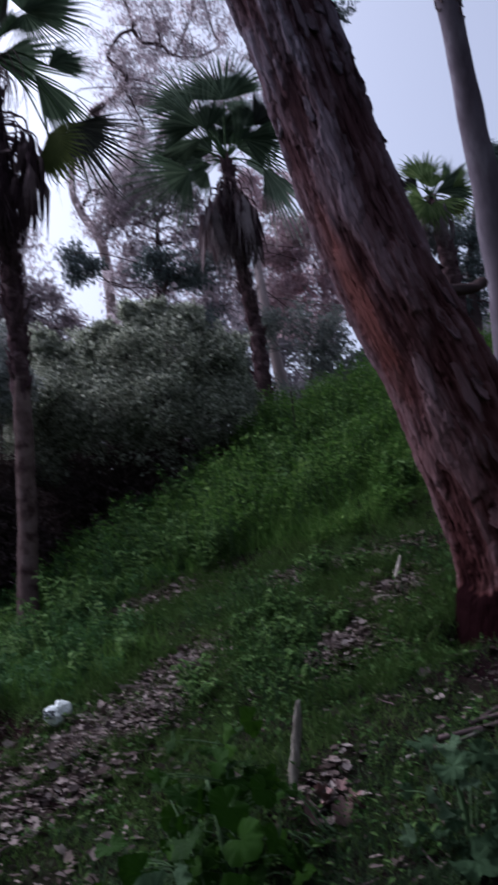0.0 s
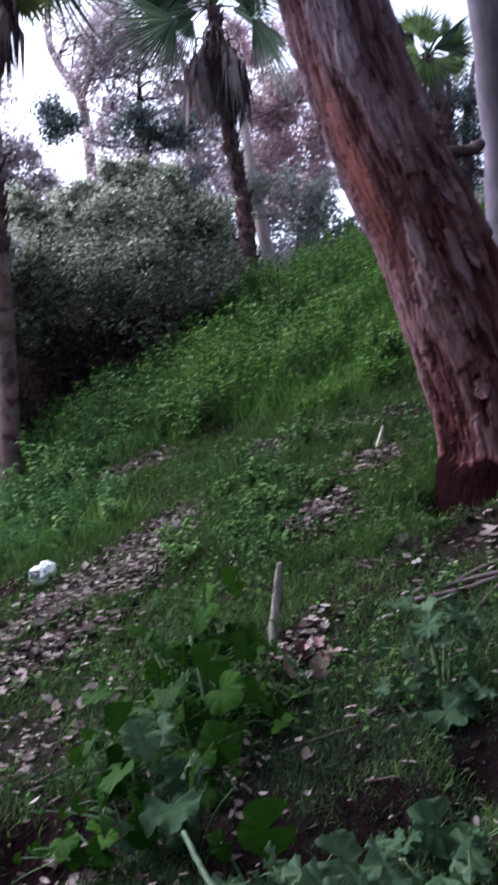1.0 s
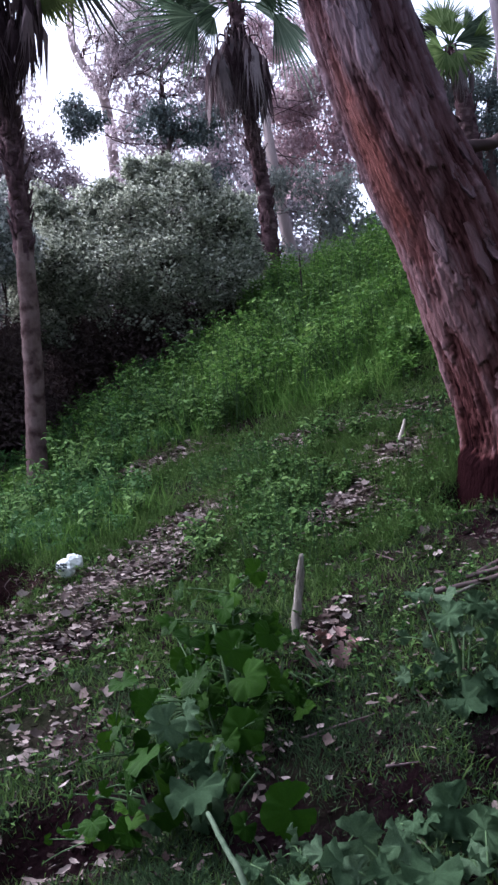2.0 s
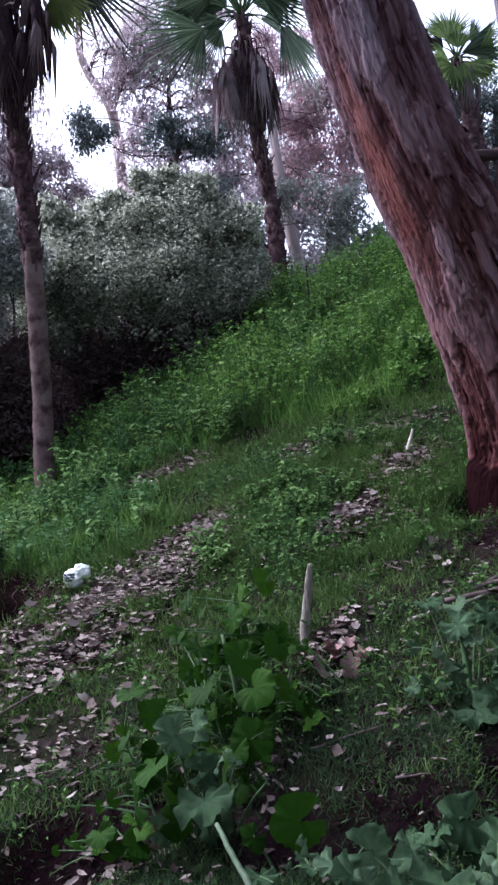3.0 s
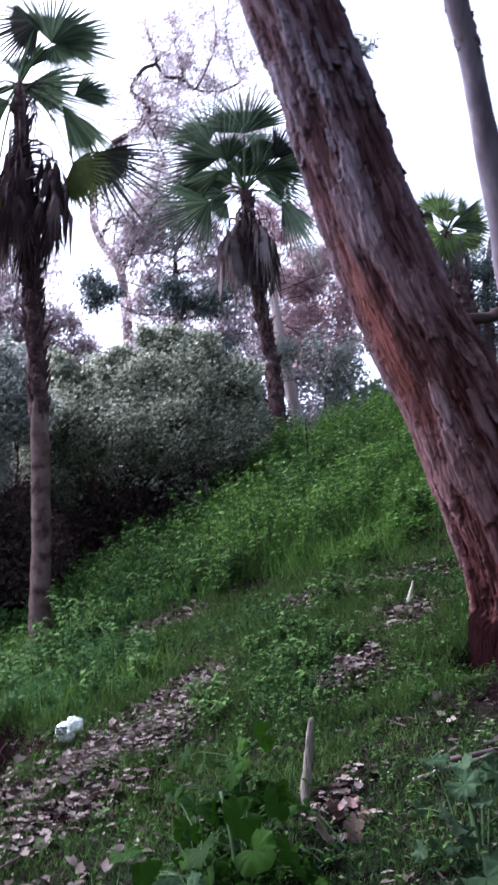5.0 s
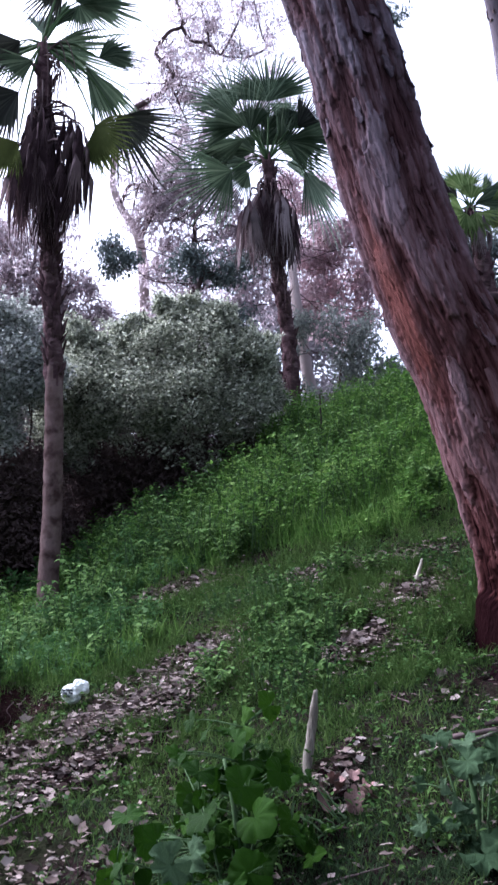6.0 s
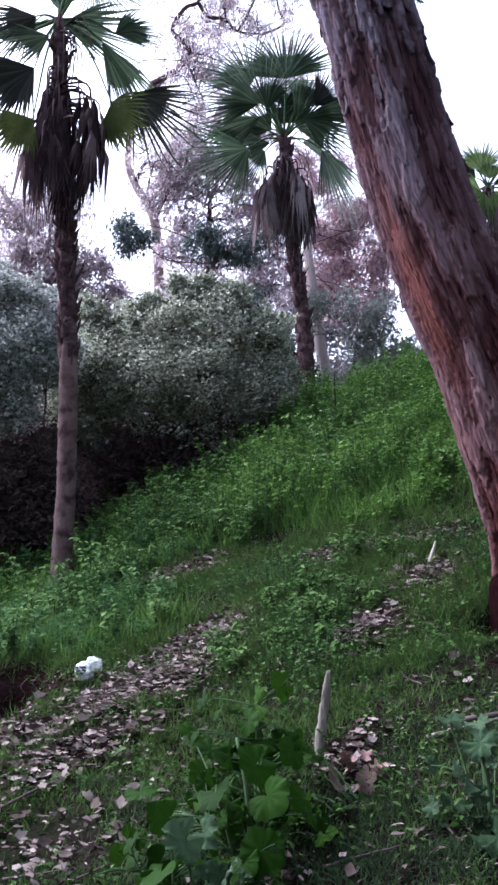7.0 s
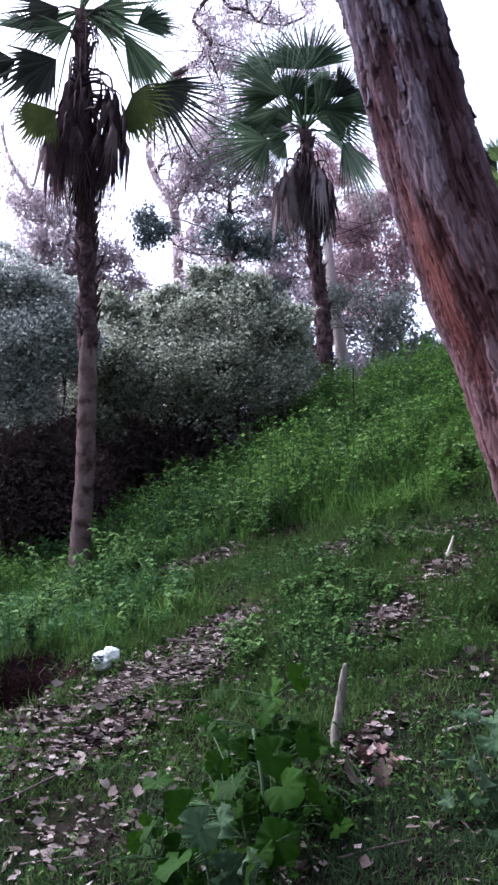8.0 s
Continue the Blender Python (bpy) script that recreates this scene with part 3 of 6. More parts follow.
def build_tall_weeds():
    """Knee-high leafy weeds in mounds over the crest and the verge, with dark gaps between them and long grass."""
    spots = []
    for x, y in zip(rng.uniform(-4.4, 4.4, 2600), 5.7 + 8.6 * rng.random(2600)):
        if float(weed_cover(np.array(x), np.array(y))) > 0.5 and float(bare_soil(np.array(x), np.array(y))) < 0.25 and all((x - p) ** 2 + (y - q) ** 2 > 0.095 for p, q, _ in spots):
            verge = x < -0.7 and y < 8.6
            spots.append((x, y, rng.uniform(0.18, 0.44) if verge else 0.12 + 0.66 * rng.random() ** 1.2))
    mx, my, mh = np.array(spots).T
    mh = mh * (1 - 0.35 * smooth(my, 10.2, 11.4) * (1 - smooth(mx, -0.1, 0.7))) + 0.22 * np.exp(-(((mx - 1.0) / 0.55) ** 2 + ((my - 12.2) / 1.0) ** 2))
    mh = mh * (1 - 0.75 * np.exp(-(((mx + 0.75) / 0.5) ** 2 + ((my - 7.3) / 0.5) ** 2)))
    mh = mh * (1 - 0.65 * np.exp(-(((mx + 2.15) / 0.4) ** 2 + ((my - 8.7) / 0.8) ** 2) ** 2))
    k = 30
    r = rng.uniform(0.16, 0.32, len(mx))
    x, y, tall = np.repeat(mx, k), np.repeat(my, k), np.repeat(mh, k)
    a, q = rng.uniform(0, 2 * np.pi, len(x)), np.sqrt(rng.random(len(x)))
    x, y = x + np.repeat(r, k) * q * np.cos(a), y + np.repeat(r, k) * q * np.sin(a)
    tall = tall * (1 - 0.55 * q * q) * rng.uniform(0.75, 1.2, len(x))
    keep = (weed_cover(x, y) > 0.25) & (bare_soil(x, y) < 0.3)
    x, y, tall = x[keep], y[keep], tall[keep]
    low = (x < -0.45) & (y < 8.9)
    leaves, stems = shoots(x[~low], y[~low], tall[~low], 18, 0.022, 0.072)
    verge_leaves, verge_stems = shoots(x[low], y[low], tall[low], 17, 0.020, 0.064)
    # thinner shoots along the trodden strip
    n = 230
    x = np.concatenate([rng.normal(0.20, 0.20, n), rng.normal(-0.10, 0.2, n // 2), rng.normal(1.25, 0.14, n // 3)])
    y = np.concatenate([rng.normal(5.5, 0.55, n), rng.normal(6.6, 0.22, n // 2), rng.normal(5.9, 0.35, n // 3)])
    keep = rng.random(len(x)) > 1.3 * litter_cover(x, y)
    x, y = x[keep], y[keep]
    more, thin = shoots(x, y, rng.uniform(0.07, 0.26, len(x)), 10, 0.016, 0.044)
    m = 110000
    gx, gy = rng.uniform(-4.4, 4.4, m), 5.7 + 8 * rng.random(m)
    keep = (rng.random(m) < weed_cover(gx, gy) * smooth(fbm(gx * 2, gy * 2, 71, 2), 0.3, 0.6)) & (bare_soil(gx, gy) < 0.3)
    gx, gy = gx[keep], gy[keep]
    m = len(gx)
    a = rng.uniform(0, 2 * np.pi, m)
    tilt = rng.uniform(0.05, 0.7, m)
    along = np.stack([np.sin(tilt) * np.cos(a), np.sin(tilt) * np.sin(a), np.cos(tilt)], -1)
    s = (0.08 + 0.34 * rng.random(m) ** 1.5) * (0.75 + 0.25 * smooth(gx + 0.25 * (gy - 9), -1.1, -0.2))
    blades = scatter(*BLADE, bases(along, np.array([0.0, -1.0, 0.4]) + rng.normal(0, 0.4, (m, 3))), np.stack([gx, gy, ground_z(gx, gy)], -1), np.stack([rng.uniform(0.004, 0.009, m), s, s], -1))
    tagged(new("slope_weeds", mesh_of("slope_weeds", *more, SEEDLING)), "small upright dark green weeds along the trodden strip", "weeds", kind="stuff")
    v, f = join([leaves, blades])
    tagged(new("tall_weeds", mesh_of("tall_weeds", v, f, WEED)), "lush knee-high green weeds and long grass covering the crest", "weeds", kind="stuff")
    tagged(new("verge_weeds", mesh_of("verge_weeds", *verge_leaves, VERGEWEED)), "blue-green leafy weeds along the slope foot, darkened as in shade", "weeds", kind="stuff")
    v, f = join([stems, verge_stems, thin])
    tagged(new("weed_stems", mesh_of("weed_stems", v, f, STALK)), "thin pale green upright stems of the tall weeds", "weeds", kind="stuff")


def build_moss():
    """A thin pile of tiny blades over the bare earth between the tufts."""
    n = 230000
    y = 1.9 + 5.6 * rng.random(n) ** 1.5
    x = rng.uniform(-1, 1, n) * (0.36 * y + 0.5)
    keep = rng.random(n) < smooth(fbm(x * 3.1, y * 3.1, 81, 4), 0.22, 0.5) * (1 - 0.9 * litter_cover(x, y)) * (1 - bare_soil(x, y))
    x, y = x[keep], y[keep]
    n = len(x)
    a = rng.uniform(0, 2 * np.pi, n)
    tilt = rng.uniform(0.2, 1.3, n)
    along = np.stack([np.sin(tilt) * np.cos(a), np.sin(tilt) * np.sin(a), np.cos(tilt)], -1)
    s = rng.uniform(0.014, 0.040, n) * (1 + 0.9 * (1 - smooth(y, 3.4, 4.6)) * smooth(fbm(x * 5, y * 5, 85, 2), 0.35, 0.65))
    v, f = scatter(*LANCE, bases(along, np.array([0.0, 0.0, 1.0]) + rng.normal(0, 0.4, (n, 3))), np.stack([x, y, ground_z(x, y) - 0.002], -1), np.stack([rng.uniform(0.002, 0.006, n), s, s], -1))
    tagged(new("moss", mesh_of("moss", v, f, FINEGRASS)), "thin moss and sprouting grass on the bare earth", "moss", kind="stuff")


def build_clods():
    """Crumbs of dark earth and bark on the open soil."""
    n = 12000
    x, y = rng.uniform(-2.2, 2.0, n), 2.0 + 4.6 * rng.random(n) ** 1.6
    keep = rng.random(n) < 0.25 + 0.75 * bare_soil(x, y)
    x, y = x[keep], y[keep]
    n = len(x)
    tv = np.array([(1, 0, 0), (-1, 0, 0), (0, 1, 0), (0, -1, 0), (0, 0, 0.8), (0, 0, -0.8)], float) + rng.normal(0, 0.2, (6, 3))
    tf = np.array([(0, 2, 4), (2, 1, 4), (1, 3, 4), (3, 0, 4), (2, 0, 5), (1, 2, 5), (3, 1, 5), (0, 3, 5)])
    r = 0.003 + 0.012 * rng.random(n) ** 2.5
    v, f = scatter(tv, tf, bases(rng.normal(0, 1, (n, 3)), rng.normal(0, 1, (n, 3))), np.stack([x, y, ground_z(x, y) + r * 0.4], -1), np.stack([r * rng.uniform(0.6, 1.8, n), r, r], -1))
    tagged(new("earth_clods", mesh_of("earth_clods", v, f, CLOD)), "crumbs of dark earth and bark on the soil", "earth", kind="stuff")


CLOD = shader("earth_crumbs", [(0.1, (0.012, 0.008, 0.007)), (0.6, (0.030, 0.021, 0.019)), (0.95, (0.10, 0.075, 0.065))], 20, 0.95, 0, island=0.7)
SEEDLING = shader("seedling_leaves", [(0.1, (0.014, 0.040, 0.011)), (0.5, (0.045, 0.098, 0.024)), (0.9, (0.115, 0.178, 0.056))], 0.8, 0.6, 0, island=0.6, glow_through=0.25)
build_clods()
build_grass()
build_moss()
build_low_weeds()
build_tall_weeds()


# ---- fallen leaves ----
def lobed_leaf(seed, lobes=5, n=22, curl=0.35):
    """A dry lobed leaf, one unit across, curled; triangles round a raised middle, with an underside."""
    r = np.random.default_rng(seed)
    a = np.linspace(-2.75, 2.75, n) + np.pi / 2
    rad = 0.27 + 0.22 * np.abs(np.cos(lobes * (a - np.pi / 2) / 2)) ** 0.8 + 0.05 * np.sin(3 * a + r.uniform(0, 6)) + r.normal(0, 0.012, n)
    rim = np.stack([rad * np.cos(a), rad * np.sin(a), np.zeros(n)], -1)
    rim[:, 2] = curl * (rim[:, 0] ** 2 * r.uniform(0.2, 1.4) + rim[:, 1] ** 2 * r.uniform(-0.3, 1.0)) + r.normal(0, 0.03, n)
    v = np.concatenate([[(0, 0.02, -0.02)], rim, [(0, -0.42, 0.03)]])
    f = [(0, i, i + 1) for i in range(1, n)] + [(0, n, n + 1), (0, n + 1, 1)]
    return v, np.array(f)


def simple_dry_leaf(seed, n=7):
    """A dry pointed leaf, one unit long, folded along its rib and curled at the tip."""
    r = np.random.default_rng(seed)
    u = np.linspace(0, 1, n)
    half = 0.5 * np.sin(np.pi * np.clip(u, 0.01, 0.99) ** 0.8) ** 1.3 * r.uniform(0.75, 1.2, n)
    bend, fold, twist = r.uniform(-0.5, 0.9), r.uniform(0.0, 0.55), r.normal(0, 0.25)
    rib = np.stack([0.04 * np.sin(3 * u), u - 0.5, bend * (u - 0.5) ** 2], -1)
    left = rib + np.stack([-half, 0 * u, half * (fold - twist) + r.normal(0, 0.03, n)], -1)
    right = rib + np.stack([half, 0 * u, half * (fold + twist) + r.normal(0, 0.03, n)], -1)
    v = np.concatenate([rib, left, right])
    f = []
    for k in range(n - 1):
        f += [(k, k + 1, n + k + 1), (k, n + k + 1, n + k), (k, 2 * n + k, 2 * n + k + 1), (k, 2 * n + k + 1, k + 1)]
    return v, np.array(f)


def build_litter():
    shapes = [simple_dry_leaf(i, 6) for i in range(6)] + [lobed_leaf(20, n=16)]
    pieces = []
    for px, py, a, b, turn, count in LITTER:
        t = radians(turn)
        count = int(count * 4.4)
        u, w = rng.normal(0, a * 0.62, count), rng.normal(0, b * 0.62, count)
        x, y = px + u * math.cos(t) - w * math.sin(t), py + u * math.sin(t) + w * math.cos(t)
        which = rng.integers(0, len(shapes), count)
        for k, (tv, tf) in enumerate(shapes):
            s = which == k
            m = int(s.sum())
            if not m:
                continue
            at = np.stack([x[s], y[s], ground_z(x[s], y[s]) + rng.uniform(0.008, 0.045, m)], -1)
            head = rng.uniform(0, 2 * np.pi, m)
            along = np.stack([np.cos(head), np.sin(head), rng.normal(0.1, 0.14, m)], -1)
            size = 0.022 + 0.060 * rng.random(m) ** 1.5
            wide = np.stack([size * (1 if k > 5 else rng.uniform(0.28, 0.48, m)), size, size], -1)
            pieces.append(scatter(tv, tf, bases(along, np.array([0.0, -0.2, 1.0]) + rng.normal(0, 0.26, (m, 3))), at, wide))
    n = 4200
    y = 2.1 + 6 * rng.random(n)
    x = rng.uniform(-1, 1, n) * (0.36 * y + 0.9)
    at = np.stack([x, y, ground_z(x, y) + rng.uniform(0.004, 0.03, n)], -1)
    head = rng.uniform(0, 2 * np.pi, n)
    along = np.stack([np.cos(head), np.sin(head), rng.normal(0.1, 0.28, n)], -1)
    s = 0.015 + 0.05 * rng.random(n) ** 2
    pieces.append(scatter(*shapes[0], bases(along, np.array([0.0, 0.0, 1.0]) + rng.normal(0, 0.35, (n, 3))), at, np.stack([s * 0.45, s, s], -1)))
    v, f = join(pieces)
    tagged(new("leaf_litter", mesh_of("leaf_litter", v, f, DEADLEAF, smooth_faces=True)), "drifts of dry pinkish-brown leaves lying on the bank", "leaf litter", kind="stuff")


build_litter()


def build_single_leaves():
    """Leaves large enough to be told apart."""
    kinds = [mesh_of("fallen_leaf", *lobed_leaf(40 + i, n=40, curl=1.0), DRYLEAF, smooth_faces=True) for i in range(5)]
    kinds += [mesh_of("fallen_leaf", *simple_dry_leaf(60 + i, 11), DRYLEAF, smooth_faces=True) for i in range(4)]
    share = np.array([q[5] for q in LITTER], float) ** 0.7
    share /= share.sum()
    count = 0
    while count < 235:
        px, py, a, b, turn, _ = LITTER[int(rng.choice(len(LITTER), p=share))]
        x, y = px + rng.normal(0, a * 0.8), py + rng.normal(0, b * 0.9)
        if count > 165:
            x, y = rng.uniform(-1.4, 1.5), 2.4 + 2.6 * rng.random() ** 1.3
        k = int(rng.integers(2, len(kinds)))
        s = rng.uniform(0.035, 0.075) if count <= 165 else rng.uniform(0.025, 0.06)
        ob = new("fallen_leaf", kinds[k])
        ob.location = (x, y, gz(x, y) + 0.022)
        ob.rotation_euler = (0.35 + rng.normal(0, 0.3), rng.normal(0, 0.3), rng.uniform(0, 6.28))
        ob.scale = (s, s, s) if k < 5 else (s * 0.6, s * 1.2, s)
        tagged(ob, "dry curled brown leaf lying on the grass", "leaf", "fallen leaves")
        count += 1
    # the pinkish sycamore leaves heaped below the sapling stub
    pink = [mesh_of("sycamore_leaf", *lobed_leaf(80 + i, n=26, curl=1.1), PINKLEAF, smooth_faces=True) for i in range(3)]
    for i, (x, y, s, rx, rz) in enumerate([(0.32, 3.50, 0.13, 70, 10), (0.38, 3.56, 0.11, 50, 120), (0.28, 3.58, 0.12, 50, 250), (0.39, 3.60, 0.08, 40, 300), (0.20, 3.52, 0.13, 62, 60), (0.34, 3.70, 0.09, 30, 10), (0.26, 3.66, 0.08, 55, 170)]):
        ob = new("sycamore_leaf", pink[i % 3])
        ob.location, ob.rotation_euler, ob.scale = (x, y, gz(x, y) + 0.045), (radians(rx), 0.1, radians(rz)), (0.7 * s, 0.9 * s, 0.9 * s)
        tagged(ob, "large pinkish dry sycamore leaf, curled, on the ground", "leaf", "pink sycamore leaves")


build_single_leaves()


# ---- leaning gum tree ----
def ring_stem(axis, radii, sides, rings, relief, seed):
    """A stem with relief along its skin; returns verts, quads, uv, and a function from (angle, height) to the skin."""
    pts = spline(axis, rings)
    seg = np.linalg.norm(np.diff(pts, axis=0), axis=1)
    s = np.concatenate([[0], np.cumsum(seg)])
    rad = np.interp(np.linspace(0, 1, rings), np.linspace(0, 1, len(radii)), radii)
    d = unit(np.gradient(pts, axis=0))
    x = unit(np.cross(d, np.array([0.0, 1.0, 0.0])))
    y = np.cross(d, x)
    a = np.linspace(-np.pi, np.pi, sides + 1)

    def skin(i, ang, lift):
        return pts[i] + (rad[i] + lift) * (np.cos(ang) * x[i] + np.sin(ang) * y[i])
    A, S = np.meshgrid(a, s)
    wrap = np.where(A > 0.999 * np.pi, -np.pi, A)
    h, layer = relief(wrap, S, seed)
    v = pts[:, None] + (rad[:, None, None] + h[..., None]) * (np.cos(A)[..., None] * x[:, None] + np.sin(A)[..., None] * y[:, None])
    w = sides + 1
    i, j = np.meshgrid(np.arange(rings - 1), np.arange(sides), indexing="ij")
    f = np.stack([i * w + j, i * w + j + 1, (i + 1) * w + j + 1, (i + 1) * w + j], -1).reshape(-1, 4)
    uv = np.stack([A * 0.33, S], -1).reshape(-1, 2)
    return v.reshape(-1, 3), f, uv, skin, s, layer.ravel()


def bark_relief(a, s, seed):
    """Long peeling plates with ragged stepped edges, and fissures along the stem. Returns the lift and the layer from 0 to 1."""
    t = (a / (2 * np.pi) + 0.5) % 1.0
    t = t + 0.012 * (round_fbm(t, s * 2.5, 6, seed + 5, 3) - 0.5)
    n1 = round_fbm(t, s * 2.0, 17, seed, 6)
    n2 = round_fbm(t, s * 4.2 + 40, 38, seed + 9, 5)
    n3 = round_fbm(t, s * 7.0, 70, seed + 19, 3)
    fine = np.abs(round_fbm(t, s * 1.7, 120, seed + 70, 2) - 0.5) * 2
    strand = np.abs(round_fbm(t, s * 2.2, 58, seed + 60, 3) - 0.5) * 2
    scar = np.exp(-(((a * 0.33 - SCAR[0]) / SCAR[2]) ** 2 + ((s - SCAR[1]) / SCAR[3]) ** 2) ** 2)
    p1, p2 = smooth(n1, 0.455, 0.475) * (1 - scar), smooth(n1, 0.555, 0.575) * (1 - scar)
    q1, q2 = smooth(n2, 0.50, 0.52), smooth(n2, 0.60, 0.62)
    lift = 0.015 * p1 + 0.013 * p2 + 0.007 * q1 + 0.006 * q2 - 0.008 * (1 - smooth(strand, 0.0, 0.10)) - 0.003 * (1 - smooth(fine, 0.0, 0.16))
    layer = 0.16 + 0.24 * p1 + 0.24 * p2 + 0.16 * q1 + 0.14 * q2 - 0.20 * (1 - smooth(strand, 0.0, 0.10)) - 0.07 * (1 - smooth(fine, 0.0, 0.16))
    flare = 0.10 * np.exp(-s / 0.28) * (0.75 + 0.5 * np.cos(3 * a + 0.6))
    lump = 0.05 * (round_fbm(t, s * 0.8, 4, seed + 30, 2) - 0.5)
    # the foot below a ragged edge of bark: darkest layer, bark darker towards it
    foot = 1 - smooth(s + 0.22 * (round_fbm(t, s * 1.2, 22, seed + 40, 5) - 0.5), 0.56, 0.66)
    return lift * (1 - foot) + flare + (0.045 + 0.10 * np.exp(-s / 0.3)) * foot + 0.012 * (n3 - 0.5) + lump, (layer - 0.30 * (1 - smooth(s, 0.6, 1.2))) * (1 - foot) - 0.9 * foot


GUM_AXIS = [(1.70, 5.15, 1.2), (1.66, 5.06, 1.67), (1.58, 4.99, 1.99), (1.46, 4.92, 2.32), (1.33, 4.85, 2.66), (1.2, 4.8, 3.0), (1.045, 4.76, 3.35), (0.92, 4.75, 3.72), (0.815, 4.73, 4.1), (0.72, 4.72, 4.49), (0.63, 4.7, 4.89), (0.53, 4.66, 5.29),
            (0.40, 4.64, 5.71), (0.23, 4.6, 6.5), (0.08, 4.55, 7.3), (0.0, 4.5, 8.2), (0.0, 4.45, 9.2)]
GUM_R = [0.36, 0.345, 0.33, 0.31, 0.285, 0.27, 0.264, 0.262, 0.258, 0.258, 0.260, 0.256, 0.248, 0.23, 0.20, 0.18, 0.15]


def leafy_clumps(blobs, per, leaf_size, wide, droop, rnd, template=LANCE, clumps=7, shell=0.0, fill=0.45):
    """Leaves gathered in small clumps inside round blobs (x, y, z, r)."""
    out, centres = [], []
    for bx, by, bz, br in blobs:
        c = rnd.normal(0, 1, (clumps, 3))
        c = unit(c) * (rnd.random((clumps, 1)) ** (0.33 if not shell else 0.15)) * br
        c[:, 2] *= 0.85
        c = c + (bx, by, bz)
        centres.append(c)
        m = per
        which = rnd.integers(0, clumps, m)
        at = c[which] + rnd.normal(0, br * fill * 0.5, (m, 3))
        out.append(at)
    at = np.concatenate(out)
    n = len(at)
    a = rnd.uniform(0, 2 * np.pi, n)
    t = np.clip(rnd.normal(droop, 0.5, n), 0, np.pi)
    along = np.stack([np.sin(t) * np.cos(a), np.sin(t) * np.sin(a), np.cos(t)], -1)
    s = leaf_size * rnd.uniform(0.6, 1.4, n)
    v, f = scatter(*template, bases(along, rnd.normal(0, 1, (n, 3))), at, np.stack([s * wide, s, s], -1))
    return v, f, centres


def branch_to(p, q, r0, r1, rnd, bend=0.12, n=8, sides=6):
    p, q = np.asarray(p, float), np.asarray(q, float)
    ln = np.linalg.norm(q - p)
    mid = [p + (q - p) * t + rnd.normal(0, bend * ln * 0.5, 3) for t in (0.35, 0.7)]
    return tube([p, *mid, q], [r0, (r0 + r1) / 2, r1], sides, n, caps=False)


def tree(name, label, category, axis, radii, blobs, leaf_mat, bark_mat, per=900, leaf=0.11, wide=0.22, droop=2.3, seed=1, clumps=7, forks=None, twig_r=0.012, sides=12, group="", fill=0.45, template=LANCE, wider=1.0, limb=0.32):
    """A tree: a tapered trunk, limbs that reach each part of the crown, twigs, and many small leaves."""
    rnd = np.random.default_rng(seed)
    root = thing(name, label, category, axis[0], group)

    def add(nm, v, f, mat, lab="", smooth_faces=False):
        me = mesh_of(nm, np.asarray(v) - np.asarray(axis[0]), f, mat, smooth_faces=smooth_faces)
        return part(nm, me, root, lab)
    v, f = tube(axis, radii, sides, 10 * len(axis))
    v = v + 0.12 * np.interp(v[:, 2], [axis[0][2], axis[-1][2]], [radii[0], radii[-1]])[:, None] * (np.stack([fbm(v[:, 2] * 3, v[:, 0] * 4, seed + k, 2) for k in range(3)], -1) - 0.5) * 2
    add("trunk", v, f, bark_mat, smooth_faces=True)
    blobs = [(x, y, z, r * wider) for x, y, z, r in blobs]
    v, f, centres = leafy_clumps(blobs, per, leaf, wide, droop, rnd, template, clumps, fill=fill)
    add("crown", v, f, leaf_mat)
    pts = spline(axis, 60)
    forks = forks or [0.55, 1.0]
    for (bx, by, bz, br), cs in zip(blobs, centres):
        b = np.array([bx, by, bz])
        lo, hi = int(forks[0] * 59), int(forks[1] * 59)
        cand = pts[lo:hi + 1]
        cost = np.linalg.norm(cand - b, axis=1) + 0.8 * np.maximum(0, cand[:, 2] - b[2] + 0.3 * br)
        i = int(np.argmin(cost))
        p = cand[i]
        r = max(twig_r * 2, limb * float(np.interp((lo + i) / 59, np.linspace(0, 1, len(radii)), radii)))
        lv, lf = branch_to(p, b, r, twig_r * 1.4, rnd, 0.26 if limb > 0.2 else 0.42, 12)
        v, f = join([(lv, lf)] + [branch_to(b, c, twig_r, twig_r * 0.35, rnd, 0.2, 5, 4) for c in cs])
        add("limb", v, f, bark_mat if bark_mat is not PALEBARK else TWIG)
    return root


